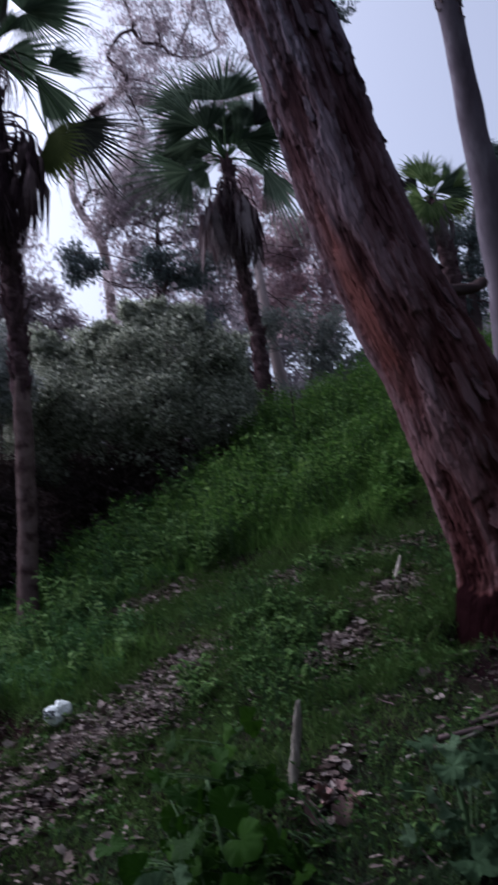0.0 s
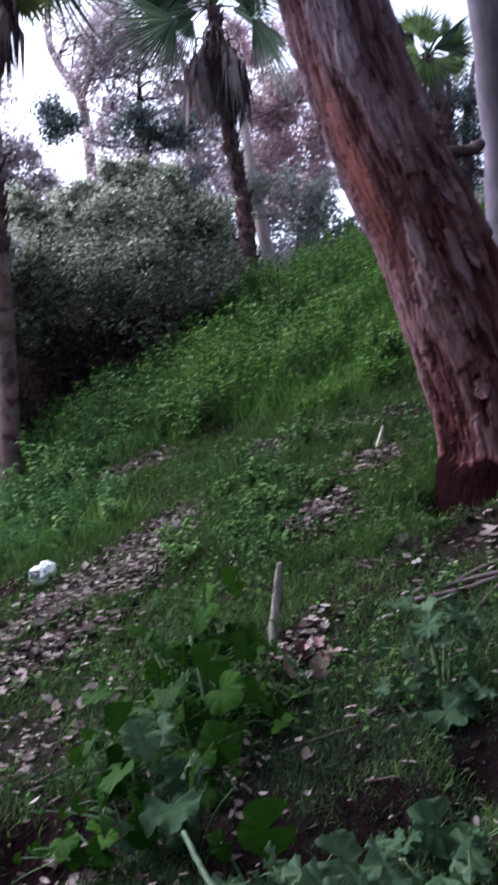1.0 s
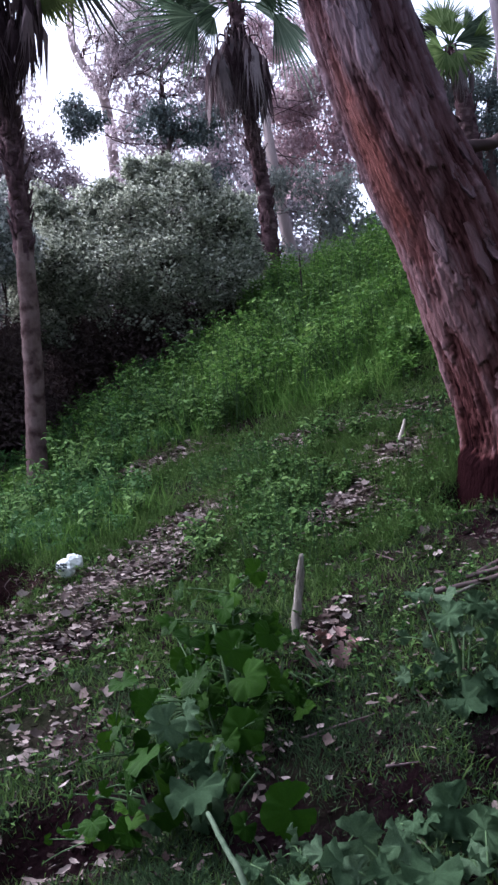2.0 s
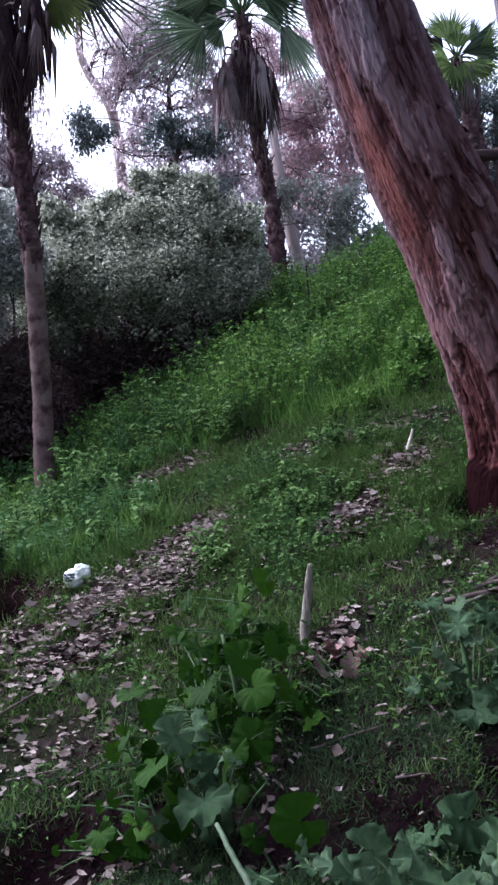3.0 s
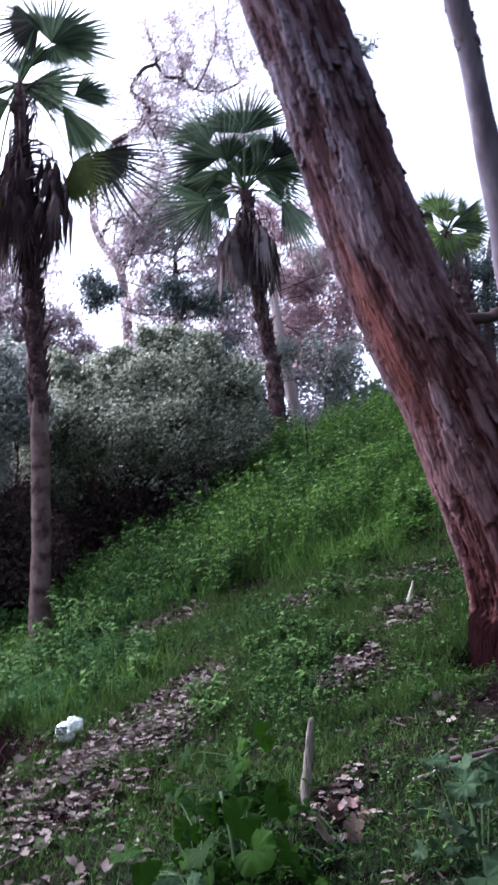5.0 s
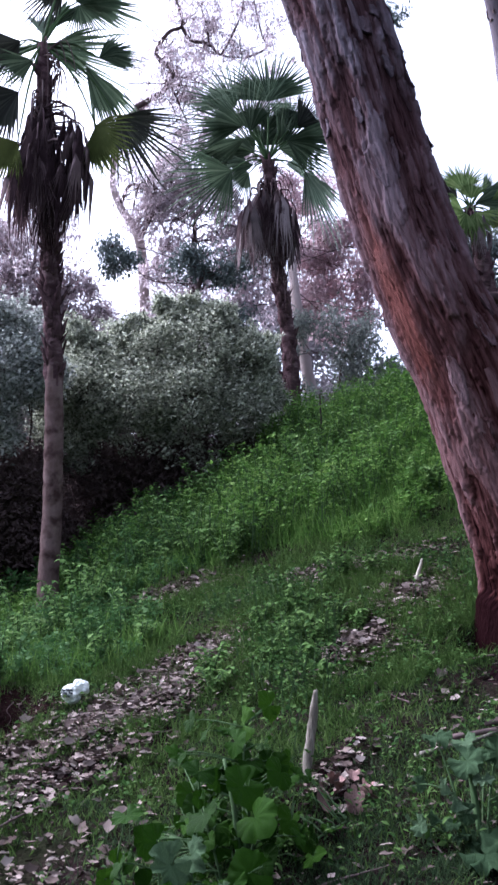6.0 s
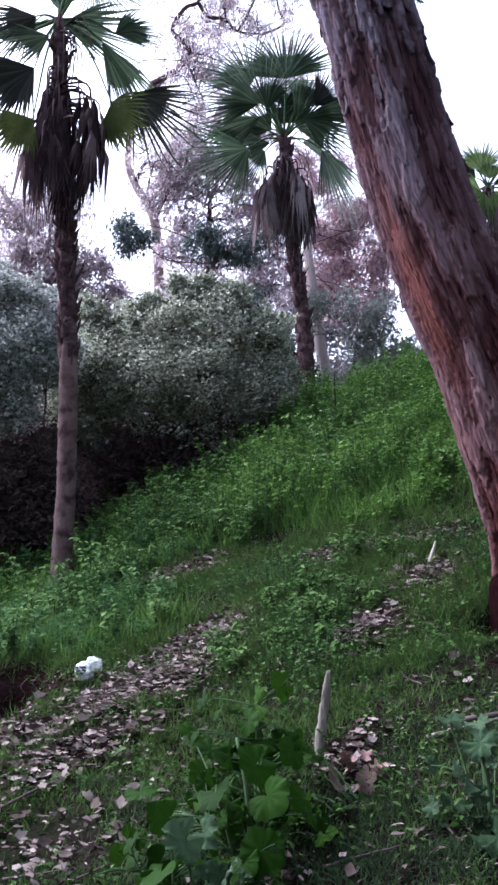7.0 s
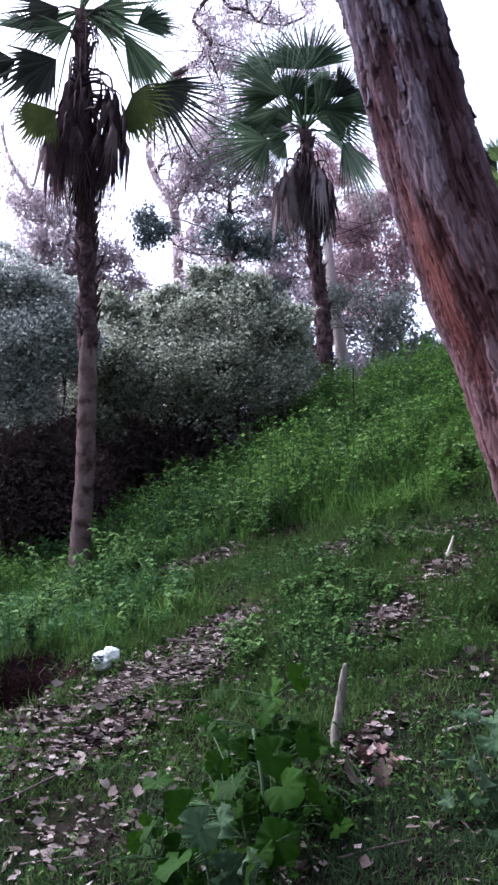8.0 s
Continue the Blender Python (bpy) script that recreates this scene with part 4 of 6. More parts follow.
def build_leaning_gum():
    root = thing("gum_tree", "leaning gum tree with thick peeling red-brown bark on the bank", "tree", GUM_AXIS[0])
    o = np.array(GUM_AXIS[0])
    v, f, uv, skin, s, layer = ring_stem(GUM_AXIS, GUM_R, 260, 760, bark_relief, 5)
    me = mesh_of("trunk", v - o, f, BARK, uv)
    me.attributes.new("layer", "FLOAT", "POINT").data.foreach_set("value", layer.astype(np.float32))
    trunk = part("trunk", me, root)
    rnd = np.random.default_rng(12)
    # long loose strips that stand off the stem
    for k in range(120):
        c = int(rnd.integers(84, 500))
        ang = rnd.uniform(-np.pi, np.pi)
        if abs(ang * 0.33 - SCAR[0]) < 0.14 and abs(s[c] - SCAR[1]) < 0.9:
            continue
        ln = int(rnd.integers(10, 46))
        wid = rnd.uniform(0.04, 0.15)
        curl = rnd.uniform(0.004, 0.040)
        skew = rnd.normal(0, 0.05)
        jag = rnd.uniform(0.6, 1.2, 9)
        rows = []
        for q in range(9):
            t = q / 8
            w = wid * jag[q] * (0.25 + 0.75 * math.sin(np.pi * min(1, 0.12 + t * 0.86)))
            lift = 0.019 + 0.7 * curl * t**3 + rnd.normal(0, 0.002)
            i = c + int(ln * (1 - t))
            mid = ang + skew * t + rnd.normal(0, 0.012)
            rows.append([skin(i, mid + w * e, lift + 0.010 * e * e * t) for e in (-1, -0.4, 0.3, 1)] + [skin(i, mid + w * e, lift - 0.010) for e in (0.9, -0.9)])
        pv = np.array(rows).reshape(-1, 3)
        pf = [(r * 6 + a, r * 6 + (a + 1) % 6, (r + 1) * 6 + (a + 1) % 6, (r + 1) * 6 + a) for r in range(8) for a in range(6)]
        puv = np.stack([np.tile(np.linspace(0, 0.2, 6), 9) + ang * 0.33, np.repeat(np.linspace(0, 0.4, 9), 6) + s[c]], -1)
        me = mesh_of("bark_strip", pv - o, np.array(pf), BARK, puv)
        me.attributes.new("layer", "FLOAT", "POINT").data.foreach_set("value", np.full(len(pv), rnd.uniform(0.25, 0.95), np.float32))
        part("bark_strip", me, trunk)
    # broken limb stub on the far side
    a, b = np.array((1.30, 4.95, 3.50)), np.array((1.74, 5.36, 3.69))
    sv, sf = tube([a, (a + b) / 2 + (0, 0, -0.03), b], [0.055, 0.042, 0.030], 14, 16)
    sv = sv + 0.035 * (np.stack([fbm(sv[:, 0] * 20, sv[:, 2] * 20, k, 2) for k in range(3)], -1) - 0.5)
    part("limb_stub", mesh_of("limb_stub", sv - o, sf, DARKTWIG, smooth_faces=True), root, "broken dark limb stub")
    # high crown, above the view; camera-side clumps are added to shade the ground
    blobs = [(-0.6, 4.0, 10.6, 0.9), (0.7, 4.9, 11.0, 0.9), (0.0, 5.6, 11.6, 0.9), (0.1, 3.6, 11.8, 0.8), (-0.2, 4.6, 12.6, 0.9), (-0.9, 2.2, 10.4, 1.0), (0.9, 2.0, 10.8, 1.0), (0.0, 0.8, 11.2, 1.1)]
    cv, cf, cs = leafy_clumps(blobs, 1400, 0.14, 0.2, 2.3, rnd)
    sprigs = [(0.93, 4.98, 5.50, 0.11), (0.74, 4.9, 5.85, 0.10)]
    blobs += sprigs
    for q in sprigs:
        sv, sf, _ = leafy_clumps([q], 220, 0.05, 0.25, 2.3, rnd, clumps=8)
        part("sprig", mesh_of("sprig", sv - o, sf, DARKLEAF), root)
    part("crown", mesh_of("crown", cv - o, cf, DARKLEAF), root)
    for b in blobs:
        lv, lf = branch_to(GUM_AXIS[-1] if b[2] > 9 else (0.62, 4.95, 5.1), b[:3], 0.1 if b[2] > 9 else 0.02, 0.03 if b[2] > 9 else 0.004, rnd)
        part("limb", mesh_of("limb", lv - o, lf, TWIG), root)


build_leaning_gum()

tree("slender_gum_tree", "tall slender gum tree with smooth grey bark, leaning slightly", "tree",
     [(2.85, 8.3, 2.6), (2.79, 8.04, 3.79), (2.75, 7.87, 4.43), (2.69, 7.73, 4.97), (2.62, 7.59, 5.52), (2.53, 7.45, 6.06), (2.45, 7.31, 6.6), (2.37, 7.17, 7.14), (2.25, 7.03, 7.69), (2.1, 6.9, 9.0), (2.1, 6.9, 10.6)],
     [0.2, 0.175, 0.165, 0.155, 0.145, 0.13, 0.115, 0.115, 0.12, 0.09, 0.055],
     [(1.6, 7.2, 11.2, 0.7), (2.7, 7.0, 11.4, 0.8), (2.1, 7.8, 11.9, 0.8), (2.2, 6.3, 12.1, 0.8)],
     DARKLEAF, SMOOTHGUM, per=260, leaf=0.09, seed=4, forks=[0.8, 1.0], twig_r=0.008, sides=24)


def shaggy_top():
    """Ragged flakes of old bark on the upper part of the slender trunk."""
    root = bpy.data.objects["slender_gum_tree"]
    o = np.array(root.location)
    rnd = np.random.default_rng(44)
    line = spline([(2.45, 7.31, 6.6), (2.37, 7.17, 7.14), (2.25, 7.03, 7.69), (2.17, 6.96, 8.4)], 60)
    for k in range(110):
        i = int(60 * rnd.random() ** 0.45 * 0.98)
        a = rnd.uniform(0, 2 * np.pi)
        d = np.array([math.cos(a), math.sin(a), 0.0])
        m = Matrix(bases((np.array([0.1, 0, rnd.choice((-1.0, 1.0))]) + d * rnd.uniform(0.0, 0.16))[None], d[None])[0].tolist()).to_4x4()
        ob = part("bark_flake", FLAKES[k % 3], root, "ragged dark bark flake")
        w = rnd.uniform(0.35, 0.7)
        ob.matrix_local = Matrix.Translation(Vector(line[i] + d * 0.104 - o)) @ m @ Matrix.Diagonal((w, rnd.uniform(0.35, 0.8), w, 1))


# ---- fan palms ----
def fan_blade(seed, spread=2.0, n=38, free=0.5, cup=0.35, droop=0.25, ragged=0.05):
    """A pleated fan blade of unit length: joined near the hub, split into pointed tips further out."""
    r = np.random.default_rng(seed)
    v, f = [], []
    half = spread / n
    for k in range(n):
        a = -spread + (2 * k + 1) * half
        ln = (1 - 0.18 * abs(a / spread) ** 2) * (1 + r.normal(0, ragged))
        r1 = (1 - free) * (1 - 0.18 * abs(a / spread) ** 2) * r.uniform(0.98, 1.02)

        def at(ang, rad, lift=0.0):
            return (rad * math.sin(ang), rad * math.cos(ang), lift + cup * rad * (math.sin(ang) ** 2) * 0.6 - droop * rad**2.2)
        b = len(v)
        bend = r.normal(0, 0.05)
        mid = r1 + (ln - r1) * 0.62
        q = half * 0.55
        v += [at(a, 0.0), at(a - half, r1, -0.02), at(a, r1, 0.045), at(a + half, r1, -0.02), at(a - q * r1 / mid + bend * 0.5, mid, -0.03), at(a + q * r1 / mid + bend * 0.5, mid, -0.03), at(a + bend, ln, -0.05 - 0.15 * r.random())]
        f += [(b, b + 2, b + 1), (b, b + 3, b + 2), (b + 1, b + 2, b + 4), (b + 2, b + 3, b + 5), (b + 2, b + 5, b + 4), (b + 4, b + 5, b + 6)]
    return np.array(v), np.array(f)


def boot(seed):
    """The stump of a cut leaf stalk: a flat split wedge with a frayed tip."""
    r = np.random.default_rng(seed)
    v, f = tube([(0, -0.03, 0), (r.normal(0, 0.008), 0.04, 0.012), (r.normal(0, 0.015), 0.10, 0.02), (r.normal(0, 0.02), 0.15, 0.035)], [0.045, 0.04, 0.026, 0.008], 8, 7)
    v[:, 2] *= 0.55
    return v + r.normal(0, 0.004, v.shape), f


FLAKES = [mesh_of("bark_flake", *boot(95 + i), SMOOTHGUM) for i in range(3)]
for me in FLAKES:
    me.materials[0] = TWIG
shaggy_top()
BOOTS = [mesh_of("leaf_base", *boot(90 + i), PALMBARK) for i in range(3)]
FANS = [mesh_of("blade", *fan_blade(100 + i, spread=1.25 + 0.13 * i, n=34, free=0.64, cup=0.25 + 0.1 * i, droop=0.1 + 0.08 * i, ragged=0.06), FAN) for i in range(3)]
FANS_GOLD = [mesh_of("blade", *fan_blade(120 + i, spread=1.05, n=24, free=0.40, cup=0.5, droop=0.25), FANGOLD) for i in range(2)]
FANS_NARROW = [mesh_of("blade", *fan_blade(110 + i, spread=0.85 + 0.15 * i, n=24, free=0.68, cup=0.4, droop=0.2, ragged=0.1), FAN) for i in range(3)]
FANS_FOLDED = [mesh_of("blade", *fan_blade(114 + i, spread=0.38 + 0.12 * i, n=18, free=0.5, cup=0.8, droop=0.25, ragged=0.2), FAN) for i in range(3)]
FANS_DARK = [mesh_of("blade", *fan_blade(118 + i, spread=0.85 + 0.1 * i, n=24, free=0.55, cup=0.5, droop=0.2, ragged=0.12), FANDARK) for i in range(2)]
FANS_PALE = [mesh_of("blade", *fan_blade(130 + i, spread=0.55 + 0.15 * i, n=16, free=0.6, cup=0.4, droop=0.2, ragged=0.1), FANPALE) for i in range(2)]
FANS_FRESH = [mesh_of("blade", *fan_blade(134 + i, spread=1.05 + 0.2 * i, n=24, free=0.45, cup=0.4, droop=0.15, ragged=0.1), FANFRESH) for i in range(2)]
BLADES = ((FANS, ""), (FANS_GOLD, "yellowing blade"), (FANS_NARROW, ""), (FANS_FOLDED, "half-folded blade"), (FANS_DARK, "dark blade, coloured as if backlit"), (FANS_PALE, "pale grey-green blade"), (FANS_FRESH, "fresh yellow-green blade"))
FANS_DEAD = [mesh_of("dead_frond", *fan_blade(140 + i, spread=0.14 + 0.05 * i, n=11, free=0.8, cup=1.0, droop=0.08, ragged=0.25), DEADFAN) for i in range(4)]
PALETHATCH = [mesh_of("dead_frond", *fan_blade(150 + i, spread=0.2 + 0.06 * i, n=11, free=0.75, cup=1.0, droop=0.08, ragged=0.25), GREYFAN) for i in range(4)]


def palm(name, label, base, axis, radii, crown_at, fronds, dead, skirt, seed, rough_from=0.45, boots=90, tuft=(), curls=0, thatch=None, fresh=False):
    """A fan palm. fronds: (hub from the heart x, y, z; turn and lean of the blade, its length, kind of blade); dead: hanging fronds."""
    rnd = np.random.default_rng(seed)
    root = thing(name, label, "palm tree", base, "fan palms")
    o = np.array(base)
    n = 110
    pts = spline(axis, n)
    v, f = tube(axis, radii, 22, n)
    t = np.concatenate([np.repeat(np.linspace(0, 1, n), 22), [0, 1]])
    ringy = 0.003 * np.sin(t * 260) + np.where(t > rough_from, 0.07, 0.02) * (fbm(t * 45, np.arange(len(t)) % 22 * 0.7, seed, 3) - 0.5)
    c = np.concatenate([np.repeat(pts, 22, 0), pts[:1], pts[-1:]])
    v = v + unit(v - c) * ringy[:, None]
    me = mesh_of("trunk", v - o, f, PALMSMOOTH, smooth_faces=True)
    me.materials.append(PALMBARK)
    shaggy = (t[f[:, 0]] + 0.08 * (fbm(f[:, 0] % 22 * 0.6, t[f[:, 0]] * 9, seed, 3) - 0.5) > rough_from).astype(np.int32)
    me.polygons.foreach_set("material_index", shaggy)
    part("trunk", me, root)
    # old leaf bases left on the upper trunk
    for k in range(boots):
        i = min(int(n * rnd.uniform(rough_from, 0.88)), n - 2)
        r = float(np.interp(i / (n - 1), np.linspace(0, 1, len(radii)), radii))
        a = rnd.uniform(0, 2 * np.pi)
        d = np.array([math.cos(a), math.sin(a), 0])
        m = Matrix(bases((np.array([0, 0, 1.0]) + d * rnd.uniform(0.0, 0.45) + rnd.normal(0, 0.15, 3))[None], d[None])[0].tolist()).to_4x4()
        ob = part("leaf_base", BOOTS[k % 3], root, "ragged brown leaf base")
        w = rnd.uniform(0.5, 1.15)
        ob.matrix_local = Matrix.Translation(Vector(pts[i] + d * (r - 0.012) - o)) @ m @ Matrix.Diagonal((w, rnd.uniform(0.7, 1.5), w, 1))
    heart = np.array(crown_at)
    for dx, dy, dz, turn, lean, ln, kind in fronds:
        ln = 0.78 * ln if kind == 1 else ln
        rel = np.array([dx, dy, dz])
        pet = np.linalg.norm(rel)
        hub = heart + rel
        mid = heart + rel * 0.55 + np.array([0, 0, 0.14 * pet])
        pv, pf = tube([heart, mid, hub], [0.020, 0.012, 0.008], 6, 8)
        frond = part("petiole", mesh_of("petiole", pv - o, pf, STALK), root)
        a = radians(turn)
        along = np.array([math.cos(a), lean, math.sin(a)]) + rnd.normal(0, 0.06, 3)
        up = np.array([0.0, -1.0, -0.30]) + rnd.normal(0, 0.22, 3)
        m = Matrix(bases(along[None], up[None])[0].tolist()).to_4x4()
        kinds, note = BLADES[6 if fresh and kind in (0, 5) else kind]
        blade = part("blade", kinds[int(rnd.integers(0, len(kinds)))], frond, note)
        blade.matrix_local = Matrix.Translation(Vector(hub - o)) @ m @ Matrix.Diagonal((1.5 * ln * rnd.uniform(0.9, 1.0), 1.4 * ln, 1.4 * ln, 1))
    # the skirt: dead fronds that hang from old stalks; rows of (height below the heart, distance out)
    pool = thatch or FANS_DEAD
    for k in range(dead):
        az = rnd.uniform(0, 2 * np.pi)
        h = rnd.random()
        drop = skirt[0][0] + (skirt[0][1] - skirt[0][0]) * h
        r = float(np.interp(h, np.linspace(0, 1, len(skirt[2])), skirt[2])) * rnd.uniform(0.55, 1.05)
        if tuft and k % 4 == 0:
            az, drop, r = radians(tuft[0]) + rnd.normal(0, 0.3), rnd.uniform(*tuft[1]), tuft[2] + rnd.normal(0, 0.05)
        d = np.array([math.cos(az), math.sin(az), 0.0])
        top = heart + d * r + np.array([0, 0, -drop])
        along = d * rnd.normal(0.06 + 0.10 * h, 0.12) + np.array([0, 0, -1.0]) + rnd.normal(0, 0.05, 3)
        m = Matrix(bases(along[None], np.array([[math.cos(az), math.sin(az), 0.1]]))[0].tolist()).to_4x4()
        ob = part("dead_frond", pool[int(rnd.integers(0, len(pool)))], root)
        ln = skirt[1] * rnd.uniform(0.55, 1.3)
        ob.matrix_local = Matrix.Translation(Vector(top - o)) @ m @ Matrix.Diagonal((ln, ln, ln, 1))
        start = heart + np.array([0, 0, -drop * rnd.uniform(0.55, 0.9)])
        if k % 3 == 0:
            bend = (start + top) / 2 + d * 0.35 * r + np.array([0, 0, 0.12])
            sv, sf = tube([start, bend, top], [0.014, 0.010, 0.008], 5, 7)
            part("dry_stalk", mesh_of("dry_stalk", sv - o, sf, DEADFAN), root)
    for k in range(curls):
        x = rnd.uniform(0.12, 0.42)
        low = -rnd.uniform(0.45, 0.95)
        y = rnd.normal(0, 0.15)
        sv, sf = tube([heart + (0, 0, -0.15), heart + (x * 0.7, y, 0.0 - 0.3 * rnd.random()), heart + (x, y, low * 0.6), heart + (x * rnd.uniform(0.6, 1.15), y, low)], [0.009, 0.007, 0.005, 0.003], 5, 10)
        part("flower_stalk", mesh_of("flower_stalk", sv - o, sf, TWIG), root, "dry drooping flower stalk")
    return root


palm("fan_palm", "tall fan palm with grey trunk, brown skirt and ragged crown", (-2.32, 9.38, 1.80),
     [(-2.28, 9.38, 1.80), (-2.27, 9.35, 2.2), (-2.22, 9.2, 3.14), (-2.20, 8.98, 4.35), (-2.22, 8.81, 5.26), (-2.23, 8.71, 5.8), (-2.27, 8.42, 7.38), (-2.30, 8.38, 7.90)],
     [0.125, 0.110, 0.104, 0.098, 0.088, 0.082, 0.075, 0.05], (-2.30, 8.38, 7.90),
     [(0.34, 0.10, 0.61, 54, 0.1, 0.70, 0), (0.39, 0.00, 0.49, -52, 0.3, 0.43, 2), (-0.10, 0.35, 0.39, 91, 0.2, 0.48, 5), (0.21, 0.10, 0.92, -164, 0.1, 0.54, 4), (-0.23, -0.05, 0.01, -151, 0.0, 0.49, 4), (-0.06, -0.10, -0.27, -142, -0.2, 0.37, 3), (-0.21, -0.10, -0.65, -141, 0.0, 0.61, 4), (-0.17, -0.20, -1.31, -135, -0.1, 0.50, 1), (-0.72, 0.10, -0.52, -159, 0.1, 0.34, 4), (0.06, 0.00, -0.03, -10, 0.1, 0.60, 3), (0.62, 0.00, -0.19, 19, 0.1, 0.46, 2), (0.47, 0.05, -0.24, -59, 0.1, 0.76, 3), (0.83, 0.05, -0.87, -50, 0.1, 0.60, 4), (0.64, -0.15, -1.10, -63, -0.1, 0.54, 1), (0.07, 0.30, 0.49, 66, 0.3, 0.49, 3), (-0.57, 0.20, -0.12, 111, 0.2, 0.58, 2)],
     230, ((0.70, 1.72), 0.68, (0.06, 0.12, 0.20, 0.27, 0.28)), 31, 0.42, boots=150, tuft=(352, (0.95, 1.65), 0.40), curls=22)
palm("fan_palm", "fan palm on the crest with shaggy trunk and airy green crown", (0.56, 13.3, 4.45),
     [(0.56, 13.3, 4.45), (0.55, 13.26, 4.9), (0.56, 13.14, 5.64), (0.47, 12.97, 6.51), (0.38, 12.85, 7.12), (0.27, 12.58, 8.6), (0.25, 12.55, 8.87)],
     [0.19, 0.14, 0.12, 0.112, 0.10, 0.085, 0.05], (0.25, 12.55, 8.87),
     [(-0.51, 0.10, 1.03, 122, 0.1, 0.85, 2), (0.04, -0.10, 0.99, 86, 0.0, 0.84, 0), (-0.27, -0.30, 0.33, 88, -0.2, 0.74, 2), (-0.40, -0.05, 0.58, 172, 0.0, 0.83, 2), (-0.36, 0.10, 0.46, -159, 0.1, 0.80, 3), (-0.57, -0.20, -0.28, -144, -0.1, 0.84, 2), (-0.22, 0.00, -0.07, -176, 0.1, 0.43, 3), (0.51, 0.20, 0.73, 44, 0.2, 0.59, 4), (0.31, -0.15, 0.25, -23, -0.1, 0.80, 2), (0.59, 0.10, -0.13, -68, 0.1, 0.84, 5), (0.06, 0.25, 1.19, -33, 0.3, 0.57, 5), (-0.08, 0.30, 0.50, 72, 0.4, 0.60, 5), (-0.77, 0.30, 0.36, -170, 0.2, 0.46, 3), (0.65, 0.30, 0.59, 8, 0.2, 0.46, 3),
      (-0.22, 0.25, 0.75, 118, 0.3, 0.62, 2), (0.25, 0.25, 0.70, 60, 0.3, 0.62, 2), (-0.35, 0.30, 0.20, 160, 0.3, 0.60, 5), (0.30, 0.30, 0.10, 10, 0.3, 0.55, 5), (-0.30, 0.2, -0.10, -150, 0.3, 0.55, 2),
      (-0.11, 0.20, 0.38, 64, 0.2, 0.78, 2), (0.20, 0.20, 0.31, 32, 0.2, 0.82, 2), (-0.20, 0.20, 0.28, 139, 0.2, 0.78, 2), (0.01, 0.35, 0.77, 81, 0.4, 0.76, 2), (0.37, 0.30, 0.84, 76, 0.3, 0.61, 5)],
     150, ((0.45, 0.98), 0.95, (0.12, 0.34, 0.46)), 37, 0.0, boots=190, curls=8, thatch=FANS_DEAD + PALETHATCH[:2])
palm("fan_palm", "distant fan palm with yellow-green crown and pale hanging thatch", (4.2, 14.6, 4.8),
     [(4.2, 14.6, 4.8), (4.15, 14.45, 6.6), (4.0, 14.15, 7.8), (3.83, 14.06, 8.76)], [0.2, 0.17, 0.14, 0.09], (3.83, 14.06, 8.76),
     [(-0.12, -0.10, 0.29, 96, -0.1, 0.40, 0), (-0.02, -0.20, 0.06, 91, -0.1, 0.33, 5), (0.26, 0.10, 0.35, 38, 0.1, 0.40, 2), (0.37, 0.10, 0.40, 8, 0.1, 0.50, 3), (0.09, 0.00, 0.08, 12, 0.1, 0.65, 3), (-0.20, 0.00, 0.19, 141, 0.1, 0.35, 4), (-0.24, 0.10, 0.48, 110, 0.1, 0.27, 3), (-0.18, -0.20, -0.15, -164, -0.1, 0.33, 5), (-0.15, -0.30, -0.26, -121, -0.2, 0.37, 5), (0.01, -0.30, -0.25, -80, -0.2, 0.36, 5), (0.25, -0.10, -0.13, -39, 0.0, 0.36, 2), (0.42, 0.00, -0.13, -70, 0.1, 0.32, 1), (0.37, 0.10, 0.08, 0, 0.2, 0.41, 5), (-0.24, 0.00, -0.09, -139, 0.0, 0.37, 2)],
     60, ((0.15, 0.45), 0.55, (0.15, 0.36, 0.32)), 41, 0.0, boots=40, thatch=PALETHATCH, fresh=True)


